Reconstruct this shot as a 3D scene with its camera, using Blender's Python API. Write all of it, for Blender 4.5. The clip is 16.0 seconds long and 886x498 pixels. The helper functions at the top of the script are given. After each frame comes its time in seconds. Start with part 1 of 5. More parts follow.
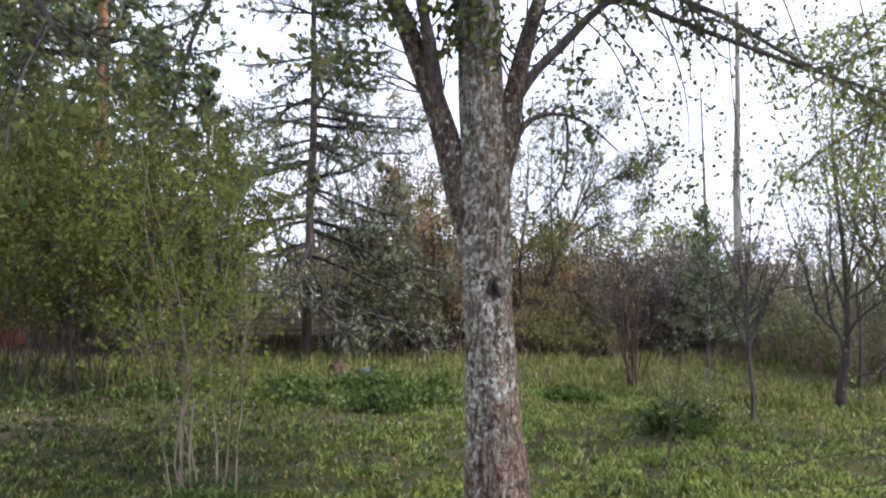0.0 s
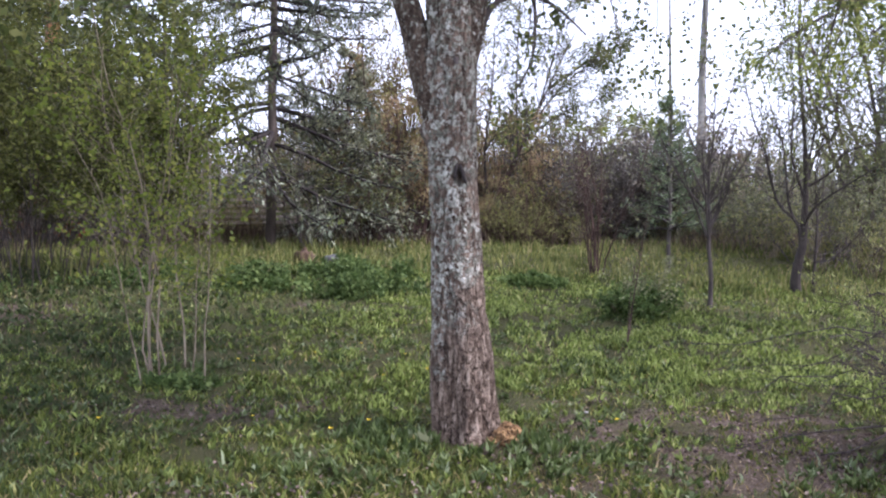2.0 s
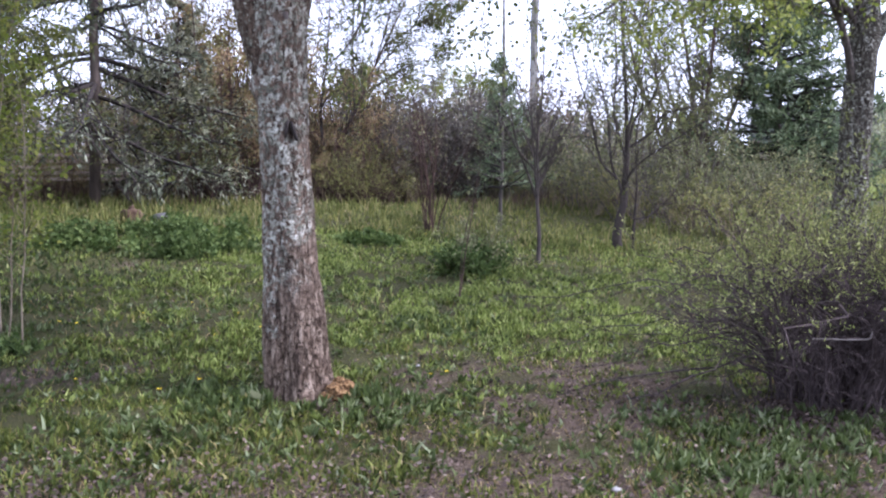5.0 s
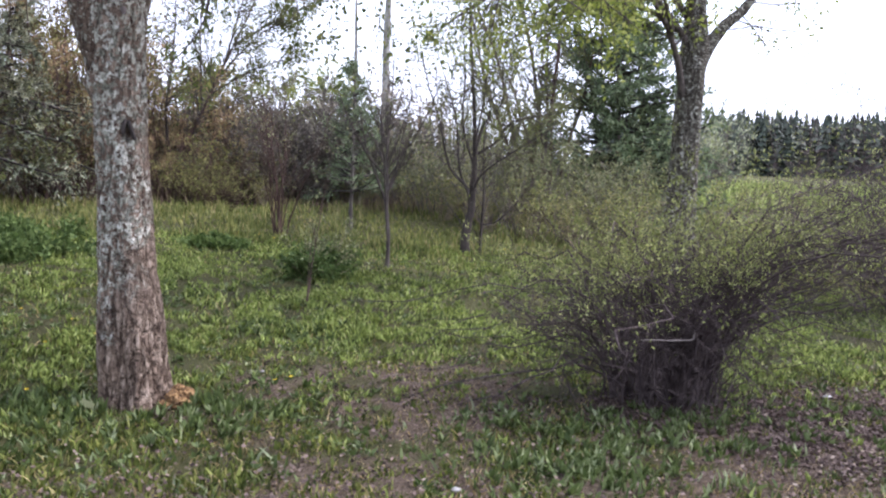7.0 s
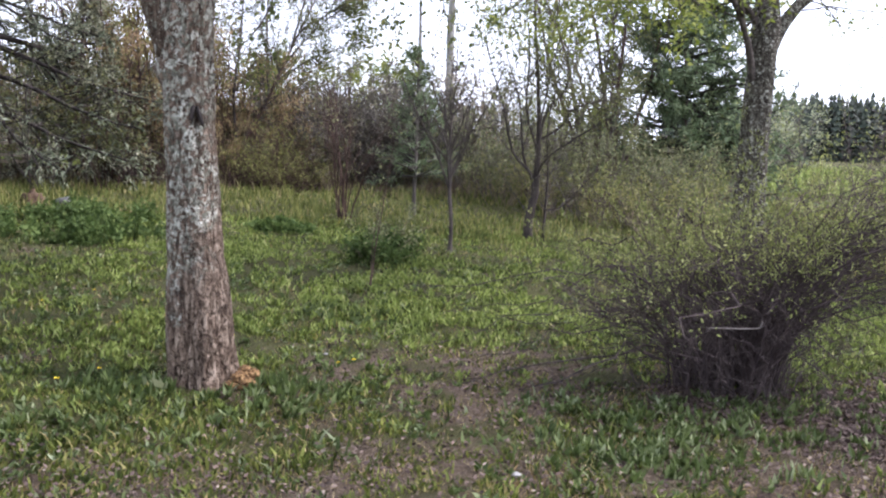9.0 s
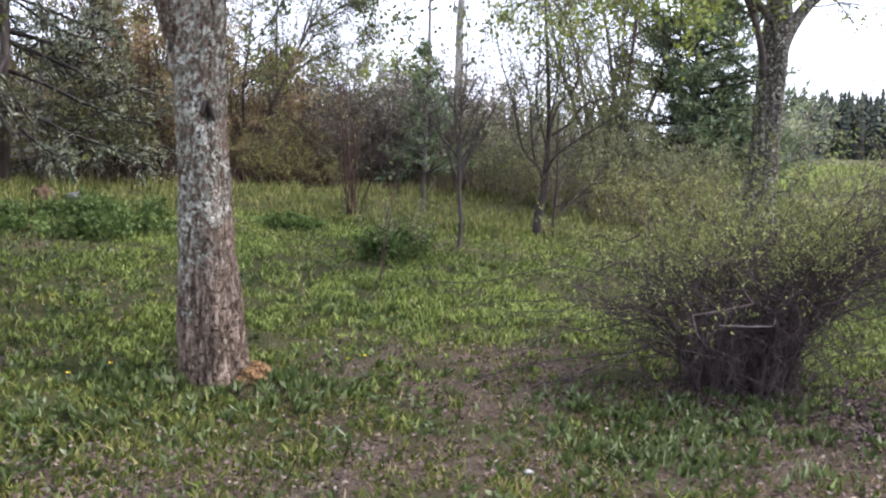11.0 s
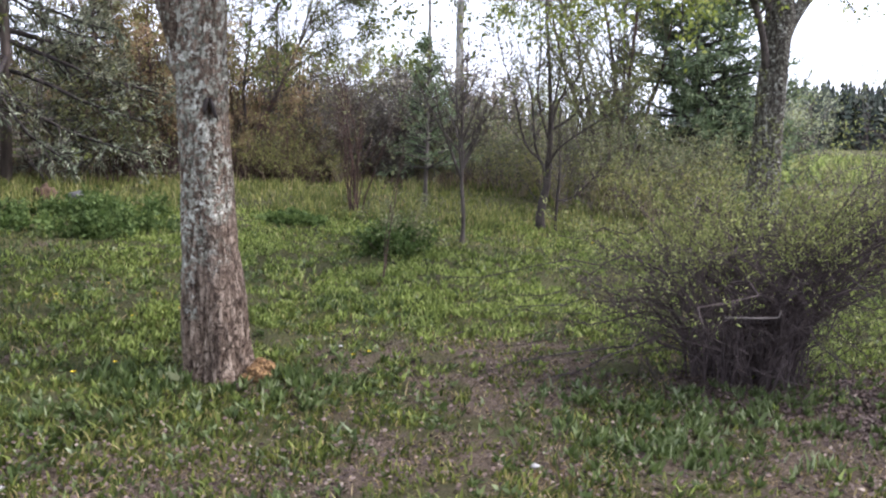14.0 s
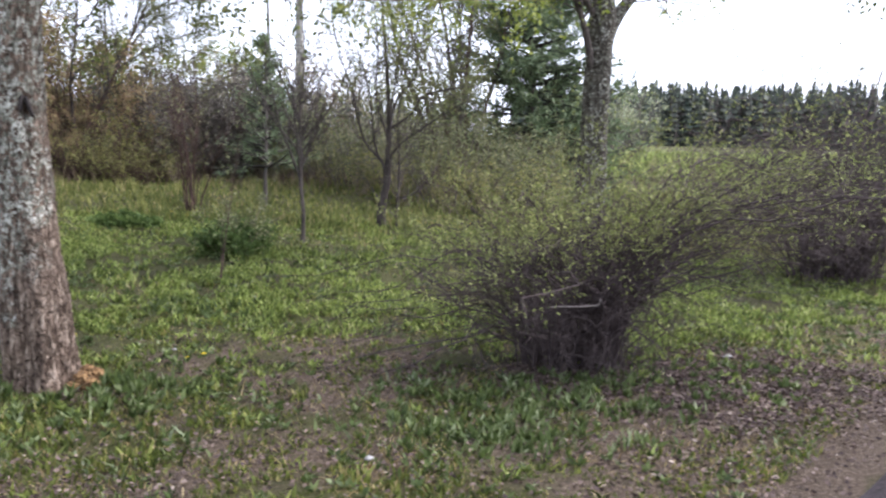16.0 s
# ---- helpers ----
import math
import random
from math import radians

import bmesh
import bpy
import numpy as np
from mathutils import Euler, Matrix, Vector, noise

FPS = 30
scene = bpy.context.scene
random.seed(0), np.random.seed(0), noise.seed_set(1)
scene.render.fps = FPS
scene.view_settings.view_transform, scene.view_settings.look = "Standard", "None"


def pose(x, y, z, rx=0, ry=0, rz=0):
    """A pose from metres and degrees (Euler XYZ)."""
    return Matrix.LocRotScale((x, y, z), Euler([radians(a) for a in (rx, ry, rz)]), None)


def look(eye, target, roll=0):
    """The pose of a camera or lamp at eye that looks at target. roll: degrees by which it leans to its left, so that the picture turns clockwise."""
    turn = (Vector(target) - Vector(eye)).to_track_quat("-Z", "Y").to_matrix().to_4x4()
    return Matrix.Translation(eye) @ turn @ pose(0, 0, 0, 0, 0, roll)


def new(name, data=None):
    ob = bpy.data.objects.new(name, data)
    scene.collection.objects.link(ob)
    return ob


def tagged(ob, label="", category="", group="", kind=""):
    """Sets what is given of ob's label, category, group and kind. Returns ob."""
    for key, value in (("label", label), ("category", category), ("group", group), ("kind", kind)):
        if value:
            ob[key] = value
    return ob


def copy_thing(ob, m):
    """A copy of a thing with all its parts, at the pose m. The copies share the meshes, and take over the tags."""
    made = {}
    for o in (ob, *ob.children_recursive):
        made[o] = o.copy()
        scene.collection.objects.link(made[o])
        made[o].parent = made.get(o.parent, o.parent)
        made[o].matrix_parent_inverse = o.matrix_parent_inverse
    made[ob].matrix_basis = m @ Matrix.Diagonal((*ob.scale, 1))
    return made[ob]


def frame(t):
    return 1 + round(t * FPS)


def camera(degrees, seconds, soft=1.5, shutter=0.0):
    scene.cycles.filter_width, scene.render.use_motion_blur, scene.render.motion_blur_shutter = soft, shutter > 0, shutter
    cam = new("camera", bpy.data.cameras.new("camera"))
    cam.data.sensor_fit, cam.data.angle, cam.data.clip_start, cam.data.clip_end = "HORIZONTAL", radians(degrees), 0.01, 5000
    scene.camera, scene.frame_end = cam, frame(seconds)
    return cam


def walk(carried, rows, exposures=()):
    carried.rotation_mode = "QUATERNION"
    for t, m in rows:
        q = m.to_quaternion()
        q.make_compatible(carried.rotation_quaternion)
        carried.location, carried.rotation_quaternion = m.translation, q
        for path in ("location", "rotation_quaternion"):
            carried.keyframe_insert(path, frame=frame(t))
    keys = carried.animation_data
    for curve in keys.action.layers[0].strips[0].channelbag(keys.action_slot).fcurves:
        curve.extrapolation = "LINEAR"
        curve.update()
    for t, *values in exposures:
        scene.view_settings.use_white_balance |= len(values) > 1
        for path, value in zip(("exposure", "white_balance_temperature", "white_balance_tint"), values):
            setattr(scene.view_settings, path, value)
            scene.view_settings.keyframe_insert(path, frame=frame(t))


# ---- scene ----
cam = camera(51.41, 16.0, soft=2.2, shutter=0.3)
PATH = [
    (0, look((0.022, 0.067, 1.579), (0.033, 10.050, 2.155), 0.08)),
    (0.5, look((0.016, 0.047, 1.567), (0.094, 10.047, 1.596), 0.12)),
    (1, look((0.013, 0.054, 1.560), (0.169, 10.043, 1.123), 0.17)),
    (1.5, look((0.012, 0.055, 1.554), (0.296, 10.035, 0.991), 0.24)),
    (2, look((0.013, 0.060, 1.547), (0.412, 10.034, 0.937), 0.09)),
    (2.5, look((0.009, 0.067, 1.543), (0.447, 10.032, 0.838), 0.33)),
    (3, look((0.009, 0.076, 1.538), (0.576, 10.025, 0.707), 0.20)),
    (3.5, look((0.026, 0.066, 1.535), (1.493, 9.903, 0.492), 0.24)),
    (3.7, look((0.034, 0.050, 1.534), (1.893, 9.820, 0.484), 0.26)),
    (5.8, look((0.061, -0.011, 1.552), (2.436, 9.646, 0.502), 1.08)),
    (6, look((0.068, -0.009, 1.550), (2.791, 9.553, 0.477), 0.86)),
    (6.5, look((0.093, -0.026, 1.549), (3.688, 9.240, 0.444), 1.00)),
    (7, look((0.090, -0.047, 1.553), (3.733, 9.215, 0.582), 1.89)),
    (7.5, look((0.093, -0.067, 1.554), (3.887, 9.140, 0.639), 2.56)),
    (8, look((0.097, -0.064, 1.552), (3.536, 9.272, 0.547), 2.42)),
    (8.5, look((0.099, -0.046, 1.547), (3.213, 9.393, 0.447), 2.26)),
    (9, look((0.095, -0.048, 1.550), (3.091, 9.423, 0.401), 1.84)),
    (9.5, look((0.092, -0.043, 1.548), (3.047, 9.434, 0.349), 1.74)),
    (12, look((0.070, -0.026, 1.546), (2.981, 9.468, 0.365), 2.12)),
    (12.5, look((0.069, -0.031, 1.543), (3.041, 9.447, 0.390), 2.24)),
    (13, look((0.072, -0.032, 1.544), (3.160, 9.404, 0.357), 2.68)),
    (13.5, look((0.072, -0.029, 1.546), (3.115, 9.424, 0.367), 2.01)),
    (14, look((0.073, -0.013, 1.543), (2.966, 9.478, 0.299), 1.37)),
    (14.5, look((0.073, -0.009, 1.544), (2.853, 9.518, 0.316), 0.50)),
    (15, look((0.076, -0.026, 1.544), (3.047, 9.454, 0.407), 0.60)),
    (15.5, look((0.101, -0.050, 1.541), (3.726, 9.191, 0.335), 0.27)),
    (16, look((0.127, -0.121, 1.549), (4.546, 8.764, 0.320), 1.22)),
]

walk(cam, PATH, exposures=[(0.0, 0.45, 5930, 21.5), (0.5, 0.42, 5960, 21.5), (1.0, 0.58, 5900, 23), (3.7, 0.65, 5430, 30), (6.0, 0.68, 5650, 26), (9.0, 0.66, 5900, 22), (14.0, 0.66, 5900, 21.5), (16.0, 0.7, 5900, 20.5)])

# ---- light: bright overcast sky, weak hazy sun from the right ----
world = bpy.data.worlds.new("overcast_sky")
scene.world = world
world.use_nodes = True
wn, wl = world.node_tree.nodes, world.node_tree.links
wn.clear()
SUN_EL, SUN_AZ = 50.0, 104.0          # degrees; azimuth clockwise from +y
sky = wn.new("ShaderNodeTexSky")
sky.sky_type = "NISHITA"
sky.sun_disc = False
sky.sun_elevation, sky.sun_rotation = radians(SUN_EL), radians(SUN_AZ)
sky.dust_density = 4.0
sky_bg = wn.new("ShaderNodeBackground")
sky_bg.inputs["Strength"].default_value = 0.06
cloud_bg = wn.new("ShaderNodeBackground")
cloud_bg.inputs["Color"].default_value = (0.88, 0.94, 1.0, 1)
cloud_bg.inputs["Strength"].default_value = 1.4
add_sky = wn.new("ShaderNodeAddShader")
w_out = wn.new("ShaderNodeOutputWorld")
wl.new(sky.outputs["Color"], sky_bg.inputs["Color"])
wl.new(sky_bg.outputs[0], add_sky.inputs[0])
wl.new(cloud_bg.outputs[0], add_sky.inputs[1])
wl.new(add_sky.outputs[0], w_out.inputs["Surface"])

sun_data = bpy.data.lights.new("sun", "SUN")
sun_data.energy, sun_data.angle, sun_data.color = 4.0, radians(8), (1.0, 0.95, 0.88)
sun = new("sun", sun_data)
sun_dir = Vector((math.sin(radians(SUN_AZ)) * math.cos(radians(SUN_EL)), math.cos(radians(SUN_AZ)) * math.cos(radians(SUN_EL)), math.sin(radians(SUN_EL))))
sun.matrix_world = look(tuple(sun_dir * 60), (0, 0, 0))


# ---- materials ----
def nodes_of(name):
    m = bpy.data.materials.new(name)
    m.use_nodes = True
    nt = m.node_tree
    nt.nodes.clear()
    out = nt.nodes.new("ShaderNodeOutputMaterial")
    return m, nt, out


def node(nt, kind, **values):
    n = nt.nodes.new(kind)
    for key, value in values.items():
        n.inputs[key].default_value = value
    return n


def ramp(nt, source, stops):
    r = nt.nodes.new("ShaderNodeValToRGB")
    while len(r.color_ramp.elements) < len(stops):
        r.color_ramp.elements.new(0.5)
    for e, (p, c) in zip(r.color_ramp.elements, stops):
        e.position, e.color = p, (*c, 1)
    nt.links.new(source, r.inputs["Fac"])
    return r.outputs["Color"]


def noise_fac(nt, scale, detail=4.0, rough=0.55, stretch=None, kind="Object"):
    tc = nt.nodes.new("ShaderNodeTexCoord")
    src = tc.outputs[kind]
    if stretch:
        mp = nt.nodes.new("ShaderNodeMapping")
        mp.inputs["Scale"].default_value = stretch
        nt.links.new(src, mp.inputs["Vector"])
        src = mp.outputs["Vector"]
    n = node(nt, "ShaderNodeTexNoise", Scale=scale, Detail=detail, Roughness=rough)
    nt.links.new(src, n.inputs["Vector"])
    return n.outputs["Fac"]


def mix_col(nt, fac, a, b, mode="MIX"):
    mx = nt.nodes.new("ShaderNodeMix")
    mx.data_type, mx.blend_type = "RGBA", mode
    for sock, v in ((mx.inputs[0], fac), (mx.inputs[6], a), (mx.inputs[7], b)):
        if isinstance(v, (int, float)):
            sock.default_value = v
        elif isinstance(v, tuple):
            sock.default_value = (*v, 1)
        else:
            nt.links.new(v, sock)
    return mx.outputs[2]


def bump(nt, height, strength, distance):
    b = node(nt, "ShaderNodeBump", Strength=strength, Distance=distance)
    nt.links.new(height, b.inputs["Height"])
    return b.outputs["Normal"]


def leaf_mat(name, stops, lucent=0.35, rough=0.6, spots=0.5, spec=0.18):
    """Foliage: every leaf its own shade, with some light passing through."""
    m, nt, out = nodes_of(name)
    geo = nt.nodes.new("ShaderNodeNewGeometry")
    col = ramp(nt, geo.outputs["Random Per Island"], stops)
    patch = noise_fac(nt, 1.7, 6.0, 0.7)
    shade = ramp(nt, patch, [(0.32, (0.55, 0.58, 0.55)), (0.68, (1.35, 1.28, 1.15))])
    col = mix_col(nt, spots, col, mix_col(nt, 1.0, col, shade, "MULTIPLY"))
    p = node(nt, "ShaderNodeBsdfPrincipled", Roughness=rough)
    p.inputs["Specular IOR Level"].default_value = spec
    t = nt.nodes.new("ShaderNodeBsdfTranslucent")
    mx = node(nt, "ShaderNodeMixShader", Fac=lucent)
    nt.links.new(col, p.inputs["Base Color"])
    nt.links.new(col, t.inputs["Color"])
    nt.links.new(p.outputs[0], mx.inputs[1])
    nt.links.new(t.outputs[0], mx.inputs[2])
    nt.links.new(mx.outputs[0], out.inputs["Surface"])
    return m


def bark_mat(name, dark, light, scale=9.0, stretch=(1, 1, 0.25), depth=0.012, rough=0.9):
    m, nt, out = nodes_of(name)
    f = noise_fac(nt, scale, 6.0, 0.65, stretch)
    g = noise_fac(nt, scale * 0.18, 3.0)
    col = ramp(nt, f, [(0.33, dark), (0.66, light)])
    tone = ramp(nt, g, [(0.3, (0.75, 0.74, 0.72)), (0.7, (1.15, 1.15, 1.12))])
    col = mix_col(nt, 1.0, col, tone, "MULTIPLY")
    p = node(nt, "ShaderNodeBsdfPrincipled", Roughness=rough)
    p.inputs["Specular IOR Level"].default_value = 0.2
    nt.links.new(col, p.inputs["Base Color"])
    nt.links.new(bump(nt, f, 0.6, depth), p.inputs["Normal"])
    nt.links.new(p.outputs[0], out.inputs["Surface"])
    return m


def lichen_bark(name, low_bare=0.7, cover=0.47, tint=(1.0, 1.0, 1.0), bare_strip=False):
    """Furrowed brown bark below, blotched with pale grey-green lichen above."""
    m, nt, out = nodes_of(name)
    tc = nt.nodes.new("ShaderNodeTexCoord")
    furrow = noise_fac(nt, 26.0, 6.0, 0.68, (1, 1, 0.3))
    fine = noise_fac(nt, 9.0, 4.0, 0.6, (1, 1, 0.4))
    plate = node(nt, "ShaderNodeTexVoronoi", Scale=25.0, Randomness=1.0)
    plate.feature = "DISTANCE_TO_EDGE"
    squash = nt.nodes.new("ShaderNodeMapping")
    squash.inputs["Scale"].default_value = (1, 1, 0.3)
    sway = node(nt, "ShaderNodeTexNoise", Scale=14.0, Detail=3.0, Roughness=0.6)
    nt.links.new(tc.outputs["Object"], sway.inputs["Vector"])
    shift = nt.nodes.new("ShaderNodeVectorMath")
    shift.operation = "MULTIPLY_ADD"
    nt.links.new(sway.outputs["Color"], shift.inputs[0])
    shift.inputs[1].default_value = (0.1, 0.1, 0.16)
    nt.links.new(tc.outputs["Object"], shift.inputs[2])
    nt.links.new(shift.outputs[0], squash.inputs["Vector"])
    nt.links.new(squash.outputs["Vector"], plate.inputs["Vector"])
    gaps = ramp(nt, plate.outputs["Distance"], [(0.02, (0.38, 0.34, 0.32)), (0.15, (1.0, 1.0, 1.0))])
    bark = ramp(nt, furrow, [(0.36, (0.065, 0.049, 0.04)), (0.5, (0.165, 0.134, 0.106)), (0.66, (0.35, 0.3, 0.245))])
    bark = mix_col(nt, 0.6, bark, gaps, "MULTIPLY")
    bark = mix_col(nt, 0.25, bark, ramp(nt, fine, [(0.35, (0.06, 0.04, 0.028)), (0.65, (0.22, 0.16, 0.115))]))
    # Dark crack bark, with the relief's own shade painted into the same colour.
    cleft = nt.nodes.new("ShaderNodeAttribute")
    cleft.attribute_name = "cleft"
    cleft_shade = ramp(nt, cleft.outputs["Fac"], [(0.2, (1.15, 1.12, 1.1)), (0.9, (0.46, 0.41, 0.38))])
    bark = mix_col(nt, 0.9, bark, cleft_shade, "MULTIPLY")
    bark = mix_col(nt, 1.0, bark, tint, "MULTIPLY")
    # lichen blotches: small cells within larger patches
    vor = node(nt, "ShaderNodeTexVoronoi", Scale=24.0, Randomness=1.0)
    warp = node(nt, "ShaderNodeTexNoise", Scale=22.0, Detail=4.0, Roughness=0.7)
    nt.links.new(tc.outputs["Object"], warp.inputs["Vector"])
    wv = nt.nodes.new("ShaderNodeVectorMath")
    wv.operation = "MULTIPLY_ADD"
    nt.links.new(warp.outputs["Color"], wv.inputs[0])
    wv.inputs[1].default_value = (0.10, 0.10, 0.10)
    nt.links.new(tc.outputs["Object"], wv.inputs[2])
    nt.links.new(wv.outputs[0], vor.inputs["Vector"])
    blotch = ramp(nt, noise_fac(nt, 27.0, 6.0, 0.74), [(cover, (0, 0, 0)), (cover + 0.018, (1, 1, 1))])
    large = noise_fac(nt, 4.5, 5.0, 0.65)
    sep = nt.nodes.new("ShaderNodeSeparateXYZ")
    nt.links.new(tc.outputs["Object"], sep.inputs[0])
    rise = node(nt, "ShaderNodeMapRange")
    for key, v in (("From Min", low_bare - 0.45), ("From Max", low_bare + 0.6), ("To Min", -0.2), ("To Max", 0.13)):
        rise.inputs[key].default_value = v
    nt.links.new(sep.outputs["Z"], rise.inputs["Value"])
    addm = nt.nodes.new("ShaderNodeMath")
    addm.operation = "ADD"
    nt.links.new(large, addm.inputs[0])
    nt.links.new(rise.outputs[0], addm.inputs[1])
    if bare_strip:
        # one flank has shed its lichen up to an old wound
        sx = node(nt, "ShaderNodeMapRange")
        sz = node(nt, "ShaderNodeMapRange")
        for rng_node, a, b, lo, hi in ((sx, -0.14, 0.1, 0.03, -0.11), (sz, 1.55, 1.8, 1.0, 0.0)):
            for key, v in (("From Min", a), ("From Max", b), ("To Min", lo), ("To Max", hi)):
                rng_node.inputs[key].default_value = v
        nt.links.new(sep.outputs["X"], sx.inputs["Value"])
        nt.links.new(sep.outputs["Z"], sz.inputs["Value"])
        strip = nt.nodes.new("ShaderNodeMath")
        strip.operation = "MULTIPLY_ADD"
        nt.links.new(sx.outputs[0], strip.inputs[0])
        nt.links.new(sz.outputs[0], strip.inputs[1])
        nt.links.new(addm.outputs[0], strip.inputs[2])
        addm = strip
    zone = ramp(nt, addm.outputs[0], [(0.44, (0, 0, 0)), (0.58, (1, 1, 1))])
    mask = mix_col(nt, 1.0, blotch, zone, "MULTIPLY")
    lich = ramp(nt, vor.outputs["Color"], [(0.2, (0.17, 0.17, 0.13)), (0.5, (0.33, 0.33, 0.265)), (0.85, (0.48, 0.48, 0.41))])
    lich = mix_col(nt, 0.6, lich, cleft_shade, "MULTIPLY")
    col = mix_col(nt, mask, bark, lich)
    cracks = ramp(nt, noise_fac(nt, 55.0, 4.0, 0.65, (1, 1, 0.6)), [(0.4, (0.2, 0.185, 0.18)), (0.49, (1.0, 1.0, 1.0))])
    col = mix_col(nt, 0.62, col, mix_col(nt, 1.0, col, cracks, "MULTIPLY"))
    p = node(nt, "ShaderNodeBsdfPrincipled", Roughness=0.92)
    p.inputs["Specular IOR Level"].default_value = 0.15
    nt.links.new(col, p.inputs["Base Color"])
    h = mix_col(nt, 0.3, mix_col(nt, 0.7, furrow, gaps), mask)
    nt.links.new(bump(nt, h, 1.0, 0.03), p.inputs["Normal"])
    nt.links.new(p.outputs[0], out.inputs["Surface"])
    return m


def ground_mat(name):
    m, nt, out = nodes_of(name)
    at = nt.nodes.new("ShaderNodeAttribute")
    at.attribute_name = "soil"
    n1 = noise_fac(nt, 2.2, 6.0, 0.65)
    n2 = noise_fac(nt, 28.0, 5.0, 0.7)
    n3 = noise_fac(nt, 0.35, 4.0, 0.6)
    soil = ramp(nt, noise_fac(nt, 45.0, 6.0, 0.78), [(0.3, (0.036, 0.027, 0.02)), (0.5, (0.108, 0.08, 0.056)), (0.7, (0.25, 0.195, 0.142))])
    n4 = noise_fac(nt, 75.0, 4.0, 0.75)
    thatch = ramp(nt, n4, [(0.35, (0.02, 0.016, 0.009)), (0.5, (0.055, 0.046, 0.02)), (0.68, (0.14, 0.112, 0.052))])
    thatch = mix_col(nt, 0.5, thatch, ramp(nt, n1, [(0.38, (0.028, 0.024, 0.012)), (0.5, (0.05, 0.052, 0.018)), (0.62, (0.085, 0.088, 0.03))]))
    thatch = mix_col(nt, 0.25, thatch, ramp(nt, n3, [(0.35, (0.05, 0.065, 0.02)), (0.65, (0.15, 0.16, 0.05))]))
    add = nt.nodes.new("ShaderNodeMath")
    add.operation = "MULTIPLY_ADD"
    nt.links.new(n2, add.inputs[0])
    add.inputs[1].default_value = 0.5
    nt.links.new(at.outputs["Fac"], add.inputs[2])
    mask = ramp(nt, add.outputs[0], [(0.6, (0, 0, 0)), (0.95, (1, 1, 1))])
    col = mix_col(nt, mask, thatch, soil)
    p = node(nt, "ShaderNodeBsdfPrincipled", Roughness=0.95)
    p.inputs["Specular IOR Level"].default_value = 0.15
    nt.links.new(col, p.inputs["Base Color"])
    nt.links.new(bump(nt, noise_fac(nt, 45.0, 6.0, 0.78), 1.0, 0.05), p.inputs["Normal"])
    nt.links.new(p.outputs[0], out.inputs["Surface"])
    return m


def mottled(name, stops, scale, rough=0.9, depth=0.01, detail=6.0, spec=0.2):
    m, nt, out = nodes_of(name)
    f = noise_fac(nt, scale, detail, 0.68)
    g = noise_fac(nt, scale * 0.12, 3.0)
    col = mix_col(nt, 1.0, ramp(nt, f, stops), ramp(nt, g, [(0.3, (0.78, 0.78, 0.78)), (0.7, (1.15, 1.15, 1.15))]), "MULTIPLY")
    p = node(nt, "ShaderNodeBsdfPrincipled", Roughness=rough)
    p.inputs["Specular IOR Level"].default_value = spec
    nt.links.new(col, p.inputs["Base Color"])
    nt.links.new(bump(nt, f, 0.7, depth), p.inputs["Normal"])
    nt.links.new(p.outputs[0], out.inputs["Surface"])
    return m


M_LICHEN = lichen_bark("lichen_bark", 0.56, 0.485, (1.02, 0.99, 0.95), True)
M_LIMB = bark_mat("limb_bark", (0.032, 0.026, 0.023), (0.125, 0.104, 0.09), 34.0, (1, 1, 0.35), 0.02)
M_BACK_BARK = lichen_bark("grey_lichen_bark", 0.2, 0.53, (0.5, 0.57, 0.57))
M_LIMB_LICHEN = lichen_bark("lichen_limb_bark", -1.0, 0.55, (0.62, 0.6, 0.56))
M_TWIG = bark_mat("dark_twig", (0.045, 0.037, 0.034), (0.12, 0.1, 0.09), 20.0)
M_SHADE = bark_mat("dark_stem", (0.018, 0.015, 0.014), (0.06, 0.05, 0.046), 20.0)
M_STEM = bark_mat("dark_grey_stem", (0.03, 0.025, 0.023), (0.088, 0.072, 0.064), 20.0)
M_PURPLE = bark_mat("purple_twig", (0.027, 0.02, 0.02), (0.1, 0.077, 0.073), 18.0)
M_TAN = bark_mat("tan_stem", (0.119, 0.092, 0.0648), (0.324, 0.265, 0.194), 20.0)
M_GREY = bark_mat("grey_stem", (0.05, 0.043, 0.04), (0.17, 0.15, 0.135), 18.0)
M_RED = bark_mat("reddish_stem", (0.045, 0.028, 0.024), (0.125, 0.082, 0.07), 18.0)
M_RUSSET = bark_mat("dark_russet_stem", (0.034, 0.021, 0.017), (0.1, 0.064, 0.052), 18.0)
M_SPRUCE_BARK = bark_mat("spruce_bark", (0.045, 0.036, 0.031), (0.15, 0.118, 0.1), 9.0)
M_PINE_BARK = bark_mat("orange_pine_bark", (0.16, 0.075, 0.035), (0.42, 0.22, 0.11), 6.0)
M_POLE = bark_mat("weathered_trunk", (0.14, 0.135, 0.12), (0.34, 0.33, 0.3), 7.0)

L_MAIN = leaf_mat("young_leaf", [(0.0, (0.0517, 0.07, 0.021)), (0.6, (0.103, 0.13, 0.0368)), (1.0, (0.23, 0.23, 0.0735))])
L_LEAN = leaf_mat("olive_spring_leaf", [(0.0, (0.07, 0.08, 0.03)), (0.6, (0.14, 0.155, 0.06)), (1.0, (0.26, 0.27, 0.11))], 0.4)
L_BRIGHT = leaf_mat("bright_spring_leaf", [(0.0, (0.13, 0.17, 0.03)), (0.6, (0.24, 0.29, 0.055)), (1.0, (0.42, 0.45, 0.14))], 0.45)
L_WILLOW = leaf_mat("willow_leaf", [(0.0, (0.042, 0.05, 0.013)), (0.6, (0.085, 0.098, 0.024)), (1.0, (0.165, 0.175, 0.048))], 0.4)
